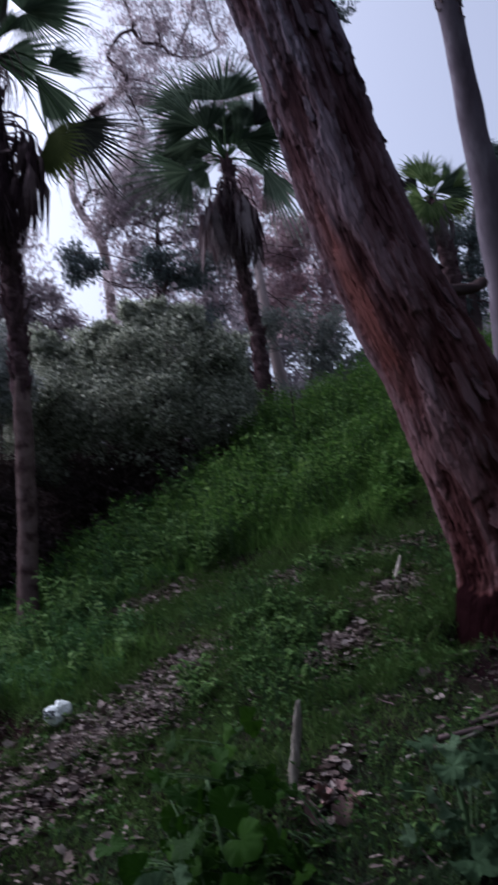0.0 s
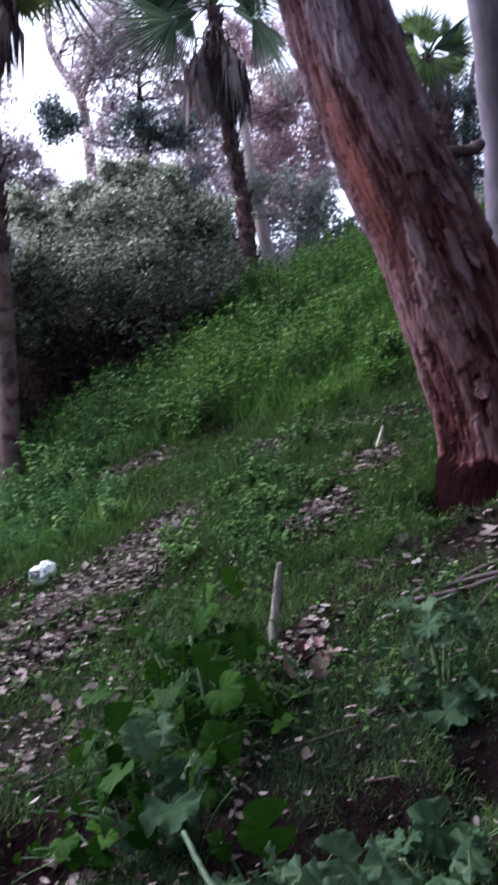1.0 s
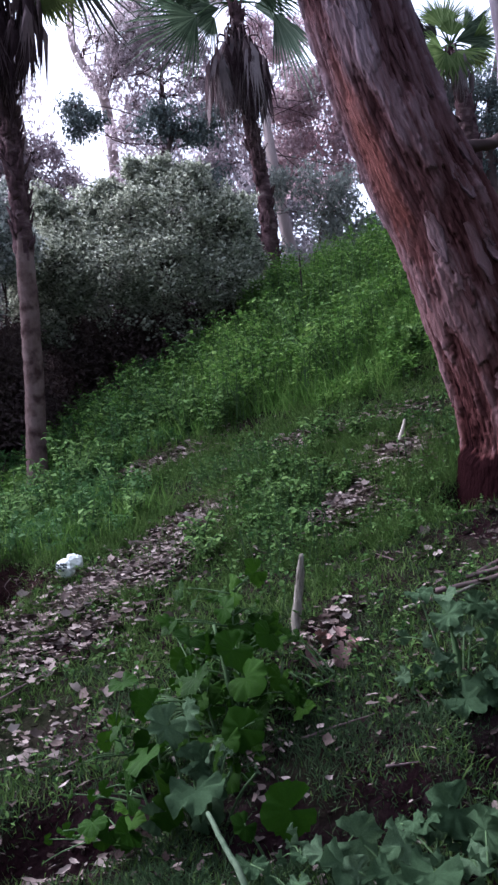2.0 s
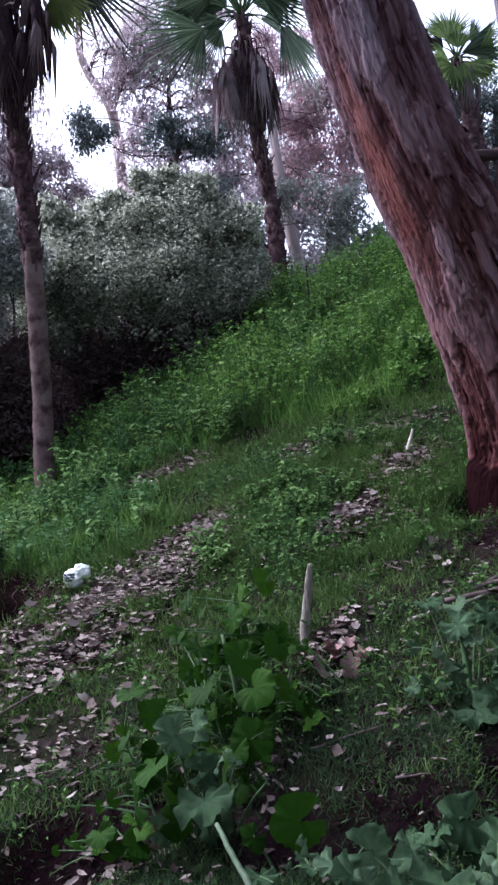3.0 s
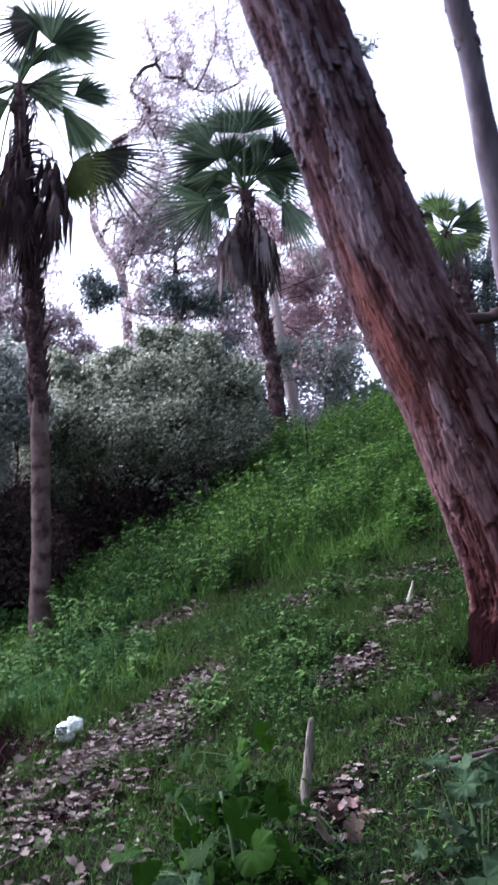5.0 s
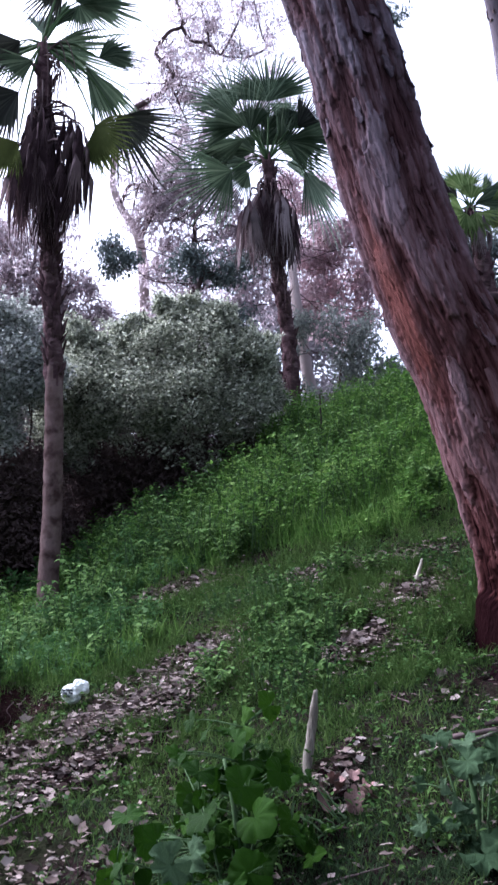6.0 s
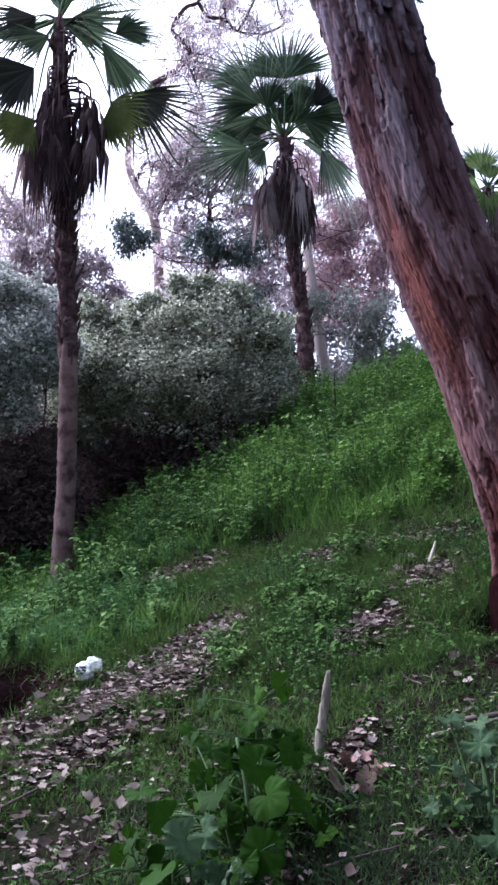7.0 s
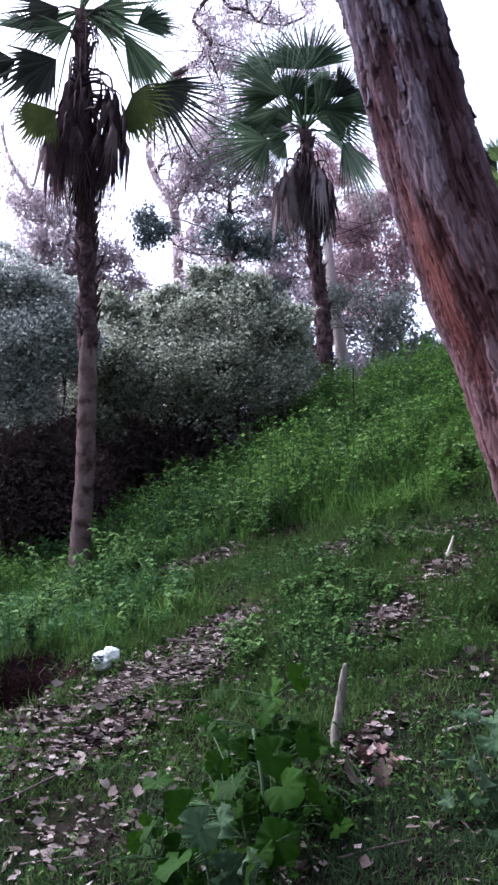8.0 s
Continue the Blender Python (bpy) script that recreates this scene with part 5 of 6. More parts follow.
# ---- evergreen bushes ----
def bush(name, label, blobs, low, base, seed, per=2500, low_mat=None, leaf_mat=None, hanging=()):
    rnd = np.random.default_rng(seed)
    root = thing(name, label, "bush", base)
    o = np.array(base)
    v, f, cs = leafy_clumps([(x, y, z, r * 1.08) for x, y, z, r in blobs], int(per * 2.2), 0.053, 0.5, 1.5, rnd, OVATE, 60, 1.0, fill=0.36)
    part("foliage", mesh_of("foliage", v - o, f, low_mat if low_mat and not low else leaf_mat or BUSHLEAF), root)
    # sprigs that stand out of the top
    sprigs = []
    for x, y, z, r in blobs:
        for _ in range(7 if z > 4.8 and low else 0):
            a, q = rnd.uniform(0, 2 * np.pi), rnd.uniform(0.95, 1.5)
            sprigs.append((x + 0.75 * q * r * math.cos(a), y - abs(0.5 * r * math.sin(a)), z + q * r * rnd.uniform(0.5, 1.0), rnd.uniform(0.05, 0.10)))
    if sprigs:
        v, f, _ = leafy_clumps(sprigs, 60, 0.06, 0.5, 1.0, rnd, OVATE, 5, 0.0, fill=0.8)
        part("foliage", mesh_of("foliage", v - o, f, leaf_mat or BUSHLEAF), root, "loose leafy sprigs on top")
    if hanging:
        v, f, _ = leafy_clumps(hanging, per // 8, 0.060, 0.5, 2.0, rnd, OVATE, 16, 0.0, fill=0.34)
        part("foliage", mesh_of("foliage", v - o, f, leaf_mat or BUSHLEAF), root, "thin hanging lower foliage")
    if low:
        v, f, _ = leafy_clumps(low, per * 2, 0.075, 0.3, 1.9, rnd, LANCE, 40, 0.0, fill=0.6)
        part("lower_foliage", mesh_of("lower_foliage", v - o, f, low_mat or BUSHLEAF), root, "dark brown inner leaves and twigs, coloured as deep shade")
    for b, c in zip(blobs, cs):
        foot = o + np.array([rnd.normal(0, 0.35), rnd.normal(0.3, 0.2), 0])
        foot[2] = gz(foot[0], foot[1]) - 0.05
        v, f = join([branch_to(foot, b[:3], 0.022, 0.008, rnd, 0.2, 9)] + [branch_to(b[:3], q, 0.009, 0.003, rnd, 0.2, 4, 4) for q in c[:14]])
        part("stem", mesh_of("stem", v - o, f, DARKTWIG), root)


BUSH = [(-2.0, 11.48, 5.12, 0.36), (-1.36, 11.43, 5.30, 0.40), (-0.73, 11.44, 5.29, 0.47), (-0.2, 11.48, 5.09, 0.39), (-2.28, 11.22, 4.69, 0.42), (-1.6, 11.22, 4.62, 0.49), (-0.84, 11.22, 4.55, 0.49), (-0.25, 11.44, 4.48, 0.43), (0.12, 11.77, 4.77, 0.24), (-2.7, 11.39, 4.85, 0.39), (-1.32, 11.4, 4.30, 0.22), (-2.14, 11.3, 4.30, 0.20), (-2.72, 11.5, 4.28, 0.34), (-2.5, 11.5, 3.95, 0.26),
        (-1.6, 12.3, 5.2, 0.6), (-0.6, 12.3, 5.1, 0.6), (-2.4, 12.3, 4.9, 0.6),
        (-2.5, 11.5, 5.55, 0.2), (-1.85, 11.5, 5.56, 0.14), (-0.95, 11.5, 5.97, 0.14), (-0.42, 11.55, 5.86, 0.13), (-1.28, 11.45, 5.98, 0.1), (-2.25, 11.45, 5.42, 0.12), (0.12, 11.7, 5.4, 0.12), (-1.15, 11.5, 5.8, 0.18), (-0.6, 11.5, 5.78, 0.2), (-0.15, 11.6, 5.5, 0.18), (-1.6, 11.5, 5.7, 0.12), (0.05, 11.7, 5.1, 0.18)]
BUSH_HANG = [(-2.3, 11.3, 3.95, 0.30), (-1.75, 11.35, 4.05, 0.28), (-1.2, 11.35, 3.95, 0.30), (-0.75, 11.4, 3.85, 0.26)]
SIDE_HANG = [(-3.4, 10.1, 3.75, 0.32), (-3.05, 10.2, 3.85, 0.3), (-3.8, 10.1, 3.7, 0.35)]
BUSH_LOW = [(-2.2, 11.75, 3.7, 0.45), (-1.5, 11.8, 3.7, 0.45), (-0.85, 11.8, 3.75, 0.4), (-0.3, 11.85, 3.95, 0.3), (-1.0, 11.75, 3.3, 0.3), (-2.4, 12.35, 3.56, 0.49), (-1.59, 12.48, 3.75, 0.5), (-0.83, 12.27, 3.73, 0.37), (-1.88, 12.05, 3.07, 0.31), (-2.6, 11.7, 2.87, 0.34), (-1.29, 11.79, 3.22, 0.27)]
SIDE = [(-3.41, 10.17, 5.31, 0.39), (-2.99, 10.22, 5.14, 0.32), (-3.84, 10.16, 5.31, 0.46), (-3.11, 10.0, 4.67, 0.41), (-2.78, 10.31, 4.69, 0.35), (-3.66, 10.03, 4.39, 0.48), (-3.25, 10.11, 4.06, 0.38), (-4.26, 10.24, 4.75, 0.5), (-3.5, 11.0, 4.9, 0.6), (-4.3, 11.0, 4.8, 0.6), (-4.9, 10.4, 4.6, 0.6)]
SIDE_LOW = [(-3.0, 10.8, 3.3, 0.45), (-3.6, 10.8, 3.0, 0.5), (-2.8, 10.9, 2.8, 0.4), (-3.6, 11.12, 3.47, 0.52), (-3.05, 11.31, 3.65, 0.38), (-3.4, 10.86, 2.69, 0.43), (-4.05, 10.98, 2.99, 0.51)]
bush("evergreen_bush", "large dark evergreen bush with small leathery leaves below the crest", BUSH, BUSH_LOW, (-1.4, 12.2, gz(-1.4, 12.2)), 51, low_mat=DARKTWIG, hanging=BUSH_HANG)
bush("evergreen_bush", "tall grey-green bush in the hollow behind the palm", SIDE, SIDE_LOW, (-3.7, 11.0, gz(-3.7, 11.0)), 52, low_mat=DARKTWIG, leaf_mat=SIDELEAF, hanging=SIDE_HANG)


# ---- trees beyond the crest ----
MAUVE = [(-2.13, 17.82, 10.63, 0.38), (-1.6, 17.76, 10.83, 0.41), (-1.14, 17.69, 11.04, 0.36), (-0.67, 17.83, 10.5, 0.43), (-1.87, 17.99, 9.99, 0.46), (-1.23, 17.95, 10.06, 0.51), (-0.6, 17.99, 9.87, 0.43), (-2.24, 18.11, 9.53, 0.33), (-1.69, 18.18, 9.23, 0.49), (-1.05, 18.18, 9.17, 0.51), (-0.47, 18.15, 9.24, 0.38)]
MAUVE_LOW = [(-2.0, 18.34, 8.64, 0.43), (-1.37, 18.38, 8.46, 0.46), (-0.73, 18.35, 8.52, 0.43), (-0.27, 18.32, 8.6, 0.28), (-0.57, 17.73, 10.86, 0.31), (-0.24, 17.86, 10.34, 0.28), (-1.6, 18.3, 7.7, 0.5), (-0.7, 18.3, 7.7, 0.5), (-0.1, 18.1, 9.8, 0.4), (0.2, 18.1, 9.2, 0.4), (0.1, 18.2, 8.6, 0.4), (-0.9, 17.7, 11.5, 0.35), (-1.5, 17.7, 11.4, 0.3)]
FAR = "gum trees beyond the crest"
tree("gum_tree", "mauve-grey leafed gum tree beyond the crest", "tree",
     [(-1.2, 18.9, 4.6), (-1.25, 18.7, 6.5), (-1.3, 18.5, 8.0), (-1.35, 18.2, 9.4), (-1.3, 18.0, 10.6)], [0.2, 0.17, 0.14, 0.10, 0.04],
     MAUVE + MAUVE_LOW, GUMLEAF, TWIG, per=480, seed=61, leaf=0.14, clumps=16, fill=0.56, group=FAR, wide=0.3, forks=[0.3, 1.0], wider=1.12)
bare = tree("bare_gum_tree", "sparse gum tree with pale trunk and crooked dark branches", "tree",
            [(-2.5, 19.0, 4.6), (-2.5, 18.95, 7.0), (-2.52, 18.85, 8.73), (-2.61, 18.43, 10.32), (-3.05, 18.23, 11.12), (-3.2, 18.08, 11.7), (-3.0, 17.75, 12.54), (-2.6, 17.48, 13.13)], [0.15, 0.14, 0.13, 0.11, 0.09, 0.075, 0.06, 0.045],
            [(-1.56, 17.79, 12.66, 0.26), (-1.8, 17.91, 12.23, 0.37), (-1.78, 18.05, 11.72, 0.34), (-2.43, 17.64, 13.31, 0.18), (-1.42, 17.58, 13.47, 0.21), (-0.58, 17.58, 13.39, 0.24), (-2.3, 17.9, 11.0, 0.25), (0.11, 17.5, 13.65, 0.33), (-1.8, 17.6, 12.0, 0.35), (-1.3, 17.6, 11.5, 0.4), (-1.55, 17.7, 10.9, 0.4), (-2.0, 17.7, 11.0, 0.35), (-1.1, 17.6, 12.3, 0.35), (-2.2, 17.7, 11.5, 0.35), (-0.7, 17.6, 11.7, 0.4), (-2.6, 17.8, 10.5, 0.3), (-0.12, 17.6, 12.9, 0.4), (0.36, 17.6, 13.4, 0.35), (-0.5, 17.6, 13.4, 0.35), (-0.73, 17.6, 12.7, 0.35), (0.9, 17.6, 13.6, 0.35), (0.6, 17.6, 12.4, 0.4), (0.1, 17.6, 11.9, 0.35)],
            GUMLEAF, PALEBARK, per=420, seed=62, leaf=0.11, clumps=16, fill=0.5, wide=0.25, forks=[0.5, 1.0], twig_r=0.007, group=FAR, limb=0.12)
BOUGHS = [
    ([(-2.6, 17.48, 13.13), (-1.92, 17.29, 13.43), (-1.74, 17.18, 13.82), (-2.01, 17.12, 14.06), (-2.09, 17.07, 14.27), (-1.8, 16.88, 14.59), (-1.51, 16.84, 14.7), (-1.54, 16.75, 15.05), (-1.71, 16.62, 15.54)], 0.05),
    ([(-1.92, 17.29, 13.43), (-1.83, 17.3, 13.75), (-1.45, 17.48, 13.85), (-1.02, 17.78, 13.87)], 0.03),
    ([(-1.51, 16.84, 14.7), (-1.31, 16.91, 14.41), (-0.91, 17.11, 14.44), (-0.65, 17.34, 14.33), (-0.1, 17.52, 14.37)], 0.035),
    ([(-0.91, 17.11, 14.44), (-0.95, 17.01, 14.82), (-1.05, 16.82, 15.14), (-0.98, 16.72, 15.51)], 0.022),
    ([(-1.77, 17.26, 13.51), (-1.6, 17.27, 13.06), (-1.4, 17.29, 12.58)], 0.022),
    ([(-0.65, 17.34, 14.33), (-0.38, 17.3, 14.84), (-0.13, 17.22, 15.53), (-0.13, 17.01, 16.3)], 0.022),
    ([(-0.1, 17.52, 14.37), (0.38, 17.54, 14.64), (0.27, 17.45, 15.0), (0.12, 17.24, 15.8), (0.22, 17.07, 16.47)], 0.022),
    ([(-2.61, 18.43, 10.32), (-2.28, 18.0, 10.74), (-1.78, 17.78, 11.15), (-1.81, 17.68, 11.52), (-1.45, 17.5, 11.81)], 0.045),
    ([(-3.05, 18.23, 11.12), (-2.74, 17.84, 11.41), (-2.29, 17.78, 11.19), (-1.87, 17.85, 10.91)], 0.035),
]


def add_boughs(root, boughs, seed, bark=None):
    """Crooked boughs with forking twigs and hanging tufts of leaves at their ends."""
    rnd = np.random.default_rng(seed)
    o = np.array(root.location)
    for pts, r in boughs:
        line = spline(pts, 6 * len(pts))
        pieces = [tube(pts, [r * 1.3, r, r * 0.45], 7, 6 * len(pts), caps=False)]
        tufts = []
        for _ in range(16):
            p = line[int(rnd.integers(4, len(line)))]
            q = p + rnd.normal(0, 0.30, 3) + (0, 0, 0.12)
            pieces.append(branch_to(p, q, r * 0.35, 0.005, rnd, 0.3, 6, 4))
            for _ in range(3):
                w = q + rnd.normal(0, 0.22, 3) + (0, 0, -0.05)
                pieces.append(branch_to(q, w, 0.006, 0.003, rnd, 0.3, 4, 4))
                tufts.append((*w, 0.17))
        v, f = join(pieces)
        bough = part("bough", mesh_of("bough", v - o, f, bark or TWIG), root)
        v, f, _ = leafy_clumps(tufts, 34, 0.11, 0.24, 2.5, rnd, LANCE, 3, fill=0.9)
        tagged(part("foliage", mesh_of("foliage", v - o, f, GUMLEAF), bough), kind="stuff")


add_boughs(bare, BOUGHS, 91)
tree("gum_tree", "reddish-mauve leafed gum tree with a pale trunk on the crest", "tree",
     [(1.2, 16.7, 4.7), (1.11, 16.56, 5.95), (1.0, 16.41, 6.77), (0.86, 16.22, 7.75), (0.8, 16.5, 8.9), (1.0, 17.2, 10.0)], [0.17, 0.135, 0.115, 0.10, 0.08, 0.05],
     [(1.44, 17.41, 9.96, 0.32), (1.77, 17.54, 9.45, 0.4), (2.1, 17.66, 8.93, 0.42), (1.58, 17.73, 8.74, 0.42), (1.38, 17.6, 9.24, 0.32), (2.04, 17.82, 8.33, 0.4), (2.47, 17.67, 8.9, 0.27), (2.4, 17.86, 8.18, 0.3), (1.58, 17.92, 8.01, 0.37), (1.16, 17.5, 9.62, 0.25), (2.01, 17.38, 10.03, 0.2), (2.12, 17.95, 7.84, 0.35), (1.3, 17.82, 8.4, 0.27), (1.1, 17.3, 10.6, 0.3), (0.8, 17.4, 11.2, 0.3), (1.5, 17.3, 10.9, 0.3), (1.1, 17.1, 9.3, 0.35), (1.5, 17.1, 9.6, 0.35), (2.0, 17.2, 9.5, 0.35), (2.4, 17.3, 8.8, 0.35), (1.3, 17.2, 8.6, 0.3), (2.7, 17.4, 9.6, 0.35), (2.4, 17.3, 10.2, 0.3)],
     RUSTLEAF, PALEBARK, per=760, seed=63, leaf=0.12, clumps=12, fill=0.6, group=FAR, wide=0.32, wider=1.18, twig_r=0.004, limb=0.1)
leaning = tree("gum_tree", "mauve-grey gum tree with thin leaning limbs behind the bushes", "tree",
     [(-3.7, 16.5, 2.3), (-3.68, 16.27, 6.39), (-3.85, 16.02, 7.71), (-4.35, 15.86, 8.47), (-5.02, 15.67, 9.34), (-5.46, 15.53, 9.99)], [0.15, 0.11, 0.09, 0.06, 0.03, 0.006],
     [(-3.6, 15.9, 8.22, 0.33), (-3.26, 15.9, 8.19, 0.31), (-2.97, 16.02, 7.73, 0.31), (-3.65, 16.04, 7.69, 0.33), (-3.22, 16.1, 7.43, 0.29), (-2.78, 16.1, 7.39, 0.25), (-4.01, 15.96, 8.04, 0.33), (-4.13, 15.84, 8.49, 0.29), (-2.64, 16.19, 7.05, 0.18), (-4.46, 16.08, 7.26, 0.33), (-4.3, 15.9, 7.9, 0.3), (-4.75, 15.9, 7.7, 0.3), (-3.3, 16.2, 6.7, 0.4), (-4.2, 16.2, 6.6, 0.4), (-5.2, 15.8, 8.1, 0.35), (-4.8, 15.8, 8.4, 0.3), (-4.45, 15.8, 7.9, 0.3), (-5.1, 15.7, 9.3, 0.3), (-5.4, 15.9, 7.3, 0.4)],
     GUMLEAF, TWIG, per=520, seed=64, leaf=0.12, group=FAR, forks=[0.2, 1.0], clumps=14, fill=0.56, wide=0.3, wider=1.1)
add_boughs(leaning, [
    ([(-3.85, 16.02, 7.71), (-4.35, 15.86, 8.47), (-5.02, 15.67, 9.34), (-5.5, 15.53, 10.1), (-5.7, 15.5, 10.8)], 0.05),
    ([(-4.35, 15.86, 8.47), (-4.3, 15.8, 9.0), (-4.45, 15.7, 9.6), (-4.35, 15.6, 10.2)], 0.025),
    ([(-4.7, 15.76, 8.9), (-5.1, 15.7, 8.9), (-5.5, 15.6, 9.2)], 0.022),
    ([(-4.1, 15.9, 8.1), (-4.6, 15.8, 8.3), (-5.2, 15.7, 8.3)], 0.022),
    ([(-3.9, 16.0, 7.8), (-3.75, 15.8, 8.6), (-3.95, 15.7, 9.3)], 0.022),
], 92, PALEBARK)
tree("dark_gum_tree", "dark blue-green leafed tree between the mauve gums", "tree",
     [(-1.2, 15.7, 4.5), (-1.3, 15.6, 6.2), (-1.2, 15.4, 7.4), (-0.9, 15.3, 8.3)], [0.12, 0.09, 0.06, 0.03],
     [(-2.67, 15.23, 8.72, 0.24), (-2.66, 15.3, 8.35, 0.2), (-2.42, 15.27, 8.5, 0.18), (-1.34, 15.3, 8.36, 0.26), (-1.11, 15.25, 8.54, 0.19), (-0.42, 15.29, 8.32, 0.32), (-0.09, 15.26, 8.4, 0.24), (-0.6, 15.33, 8.18, 0.22), (-0.98, 15.33, 8.22, 0.19), (-0.9, 15.3, 7.3, 0.3), (-1.6, 15.3, 7.2, 0.3), (-0.3, 15.3, 7.2, 0.3)],
     DARKLEAF, TWIG, per=520, seed=65, leaf=0.10, fill=0.6, clumps=12, wide=0.35, forks=[0.3, 1.0], wider=1.15, twig_r=0.006, limb=0.18)
tree("gum_tree", "blue-green tree standing behind the distant palm", "tree",
     [(5.2, 17.0, 4.8), (5.2, 16.9, 7.2), (5.2, 16.7, 8.6), (5.4, 16.5, 9.8)], [0.14, 0.12, 0.08, 0.04],
     [(4.89, 16.5, 9.2, 0.47), (5.18, 16.69, 8.48, 0.41), (4.57, 16.74, 8.31, 0.35), (5.91, 16.1, 10.65, 0.25), (5.35, 16.87, 7.78, 0.47), (5.71, 16.51, 9.12, 0.47), (4.4, 16.56, 9.01, 0.29), (4.6, 16.8, 7.6, 0.4), (5.9, 16.6, 8.3, 0.45)],
     DARKLEAF, TWIG, per=1100, seed=66, leaf=0.11, fill=0.5, clumps=14, forks=[0.3, 1.0], wide=0.32)
CREST = [(0.26, 15.3, 6.28, 0.25), (0.62, 15.17, 6.75, 0.21), (0.86, 15.09, 7.04, 0.21), (1.65, 15.22, 6.46, 0.31), (2.07, 15.2, 6.52, 0.27), (1.77, 15.3, 6.14, 0.23), (2.24, 15.31, 6.1, 0.19), (1.48, 15.09, 6.98, 0.31), (2.0, 15.12, 6.83, 0.27), (2.57, 15.27, 6.22, 0.17), (0.08, 15.22, 6.6, 0.21), (0.39, 15.38, 5.96, 0.19), (0.3, 15.3, 5.5, 0.3), (1.7, 15.3, 5.6, 0.35), (2.4, 15.3, 5.7, 0.3), (1.0, 15.4, 5.7, 0.3)]
tree("shrub", "loose grey-green shrub growing on top of the crest", "shrub", [(1.5, 15.4, 4.9), (1.5, 15.3, 5.6), (1.6, 15.2, 6.4)], [0.05, 0.035, 0.015], CREST, CRESTLEAF, TWIG, per=520, seed=67, leaf=0.10, wide=0.35, fill=0.8, clumps=12, forks=[0.1, 1.0], sides=8, twig_r=0.004, wider=1.15)


tree("shrub", "small bright green shrub showing above the bushes", "shrub", [(-2.2, 13.9, 3.2), (-2.2, 13.8, 4.6), (-2.15, 13.6, 5.6)], [0.05, 0.035, 0.015],
     [(-2.15, 13.6, 5.75, 0.32), (-2.5, 13.6, 5.65, 0.28), (-1.85, 13.6, 5.7, 0.26), (-2.2, 13.6, 6.1, 0.2)], WEED, TWIG, per=700, seed=68, leaf=0.10, wide=0.3, fill=0.5, clumps=12, forks=[0.3, 1.0], sides=8, twig_r=0.008, droop=1.2)


def build_far_woods():
    """The wooded slope behind everything: a ragged band of far tree crowns."""
    rnd = np.random.default_rng(81)
    blobs = []
    for k in range(230):
        x = rnd.uniform(-18, 18)
        y = rnd.uniform(25, 36)
        dip = 2.2 * math.exp(-((x + 0.17 * y) / 1.3) ** 2) + 2.6 * math.exp(-((x - 0.15 * y) / 1.0) ** 2)
        top = 0.40 * y + 0.6 + 3.0 * (float(fbm(np.array(x * 0.35), np.array(0.5), 5, 2)) - 0.5) - dip
        blobs.append((x, y, rnd.uniform(5.0, top), rnd.uniform(0.8, 1.3)))
    v, f, _ = leafy_clumps(blobs, 380, 0.42, 0.3, 2.0, rnd, LANCE, 12, fill=0.7)
    tagged(new("far_woods", mesh_of("far_woods", v, f, FARLEAF)), "distant grey-green woods behind the crest", "trees", kind="stuff")


def build_blocking_woods():
    """Unseen dark crowns, added behind the camera and to its right to block light."""
    rnd = np.random.default_rng(83)
    blobs = []
    for k in range(250):
        a = radians(rnd.uniform(-185, 34))
        r = rnd.uniform(11, 18)
        x, y = r * math.cos(a), 2 + r * math.sin(a)
        blobs.append((x, y, gz(x, y) + rnd.uniform(0.5, 5.5 + 7.0 * (x > 3)), rnd.uniform(0.9, 1.5)))
    v, f, _ = leafy_clumps(blobs, 260, 0.5, 0.4, 2.0, rnd, LANCE, 12, fill=0.8)
    tagged(new("valley_woods", mesh_of("valley_woods", v, f, DARKLEAF)), "unseen dark trees added to block light around the camera", "trees", kind="stuff")


build_blocking_woods()
FARLEAF = shader("far_grey_green_leaves", [(0.1, (0.11, 0.10, 0.11)), (0.5, (0.22, 0.20, 0.215)), (0.9, (0.36, 0.32, 0.345))], 0.25, 0.6, 0, island=0.4, glow_through=0.4)
build_far_woods()
# the hollow is filled with dark brown foliage in place of deep shade
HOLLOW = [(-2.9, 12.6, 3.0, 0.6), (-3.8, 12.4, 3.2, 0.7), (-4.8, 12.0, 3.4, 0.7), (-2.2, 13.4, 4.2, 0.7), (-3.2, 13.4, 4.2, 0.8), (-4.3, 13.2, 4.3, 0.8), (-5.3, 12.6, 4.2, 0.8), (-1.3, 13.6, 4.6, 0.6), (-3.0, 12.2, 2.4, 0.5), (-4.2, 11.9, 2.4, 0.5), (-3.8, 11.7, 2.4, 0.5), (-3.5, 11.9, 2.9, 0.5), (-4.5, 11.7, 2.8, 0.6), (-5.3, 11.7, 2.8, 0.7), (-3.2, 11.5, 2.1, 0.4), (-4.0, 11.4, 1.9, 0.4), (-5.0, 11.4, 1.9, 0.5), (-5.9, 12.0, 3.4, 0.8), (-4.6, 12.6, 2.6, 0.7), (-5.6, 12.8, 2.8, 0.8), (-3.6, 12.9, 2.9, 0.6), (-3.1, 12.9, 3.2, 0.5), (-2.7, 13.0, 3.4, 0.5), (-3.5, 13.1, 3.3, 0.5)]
bush("evergreen_bush", "dark brown twig thicket in the hollow, coloured as shade", HOLLOW, [], (-3.4, 13.0, gz(-3.4, 13.0)), 53, low_mat=DARKTWIG)


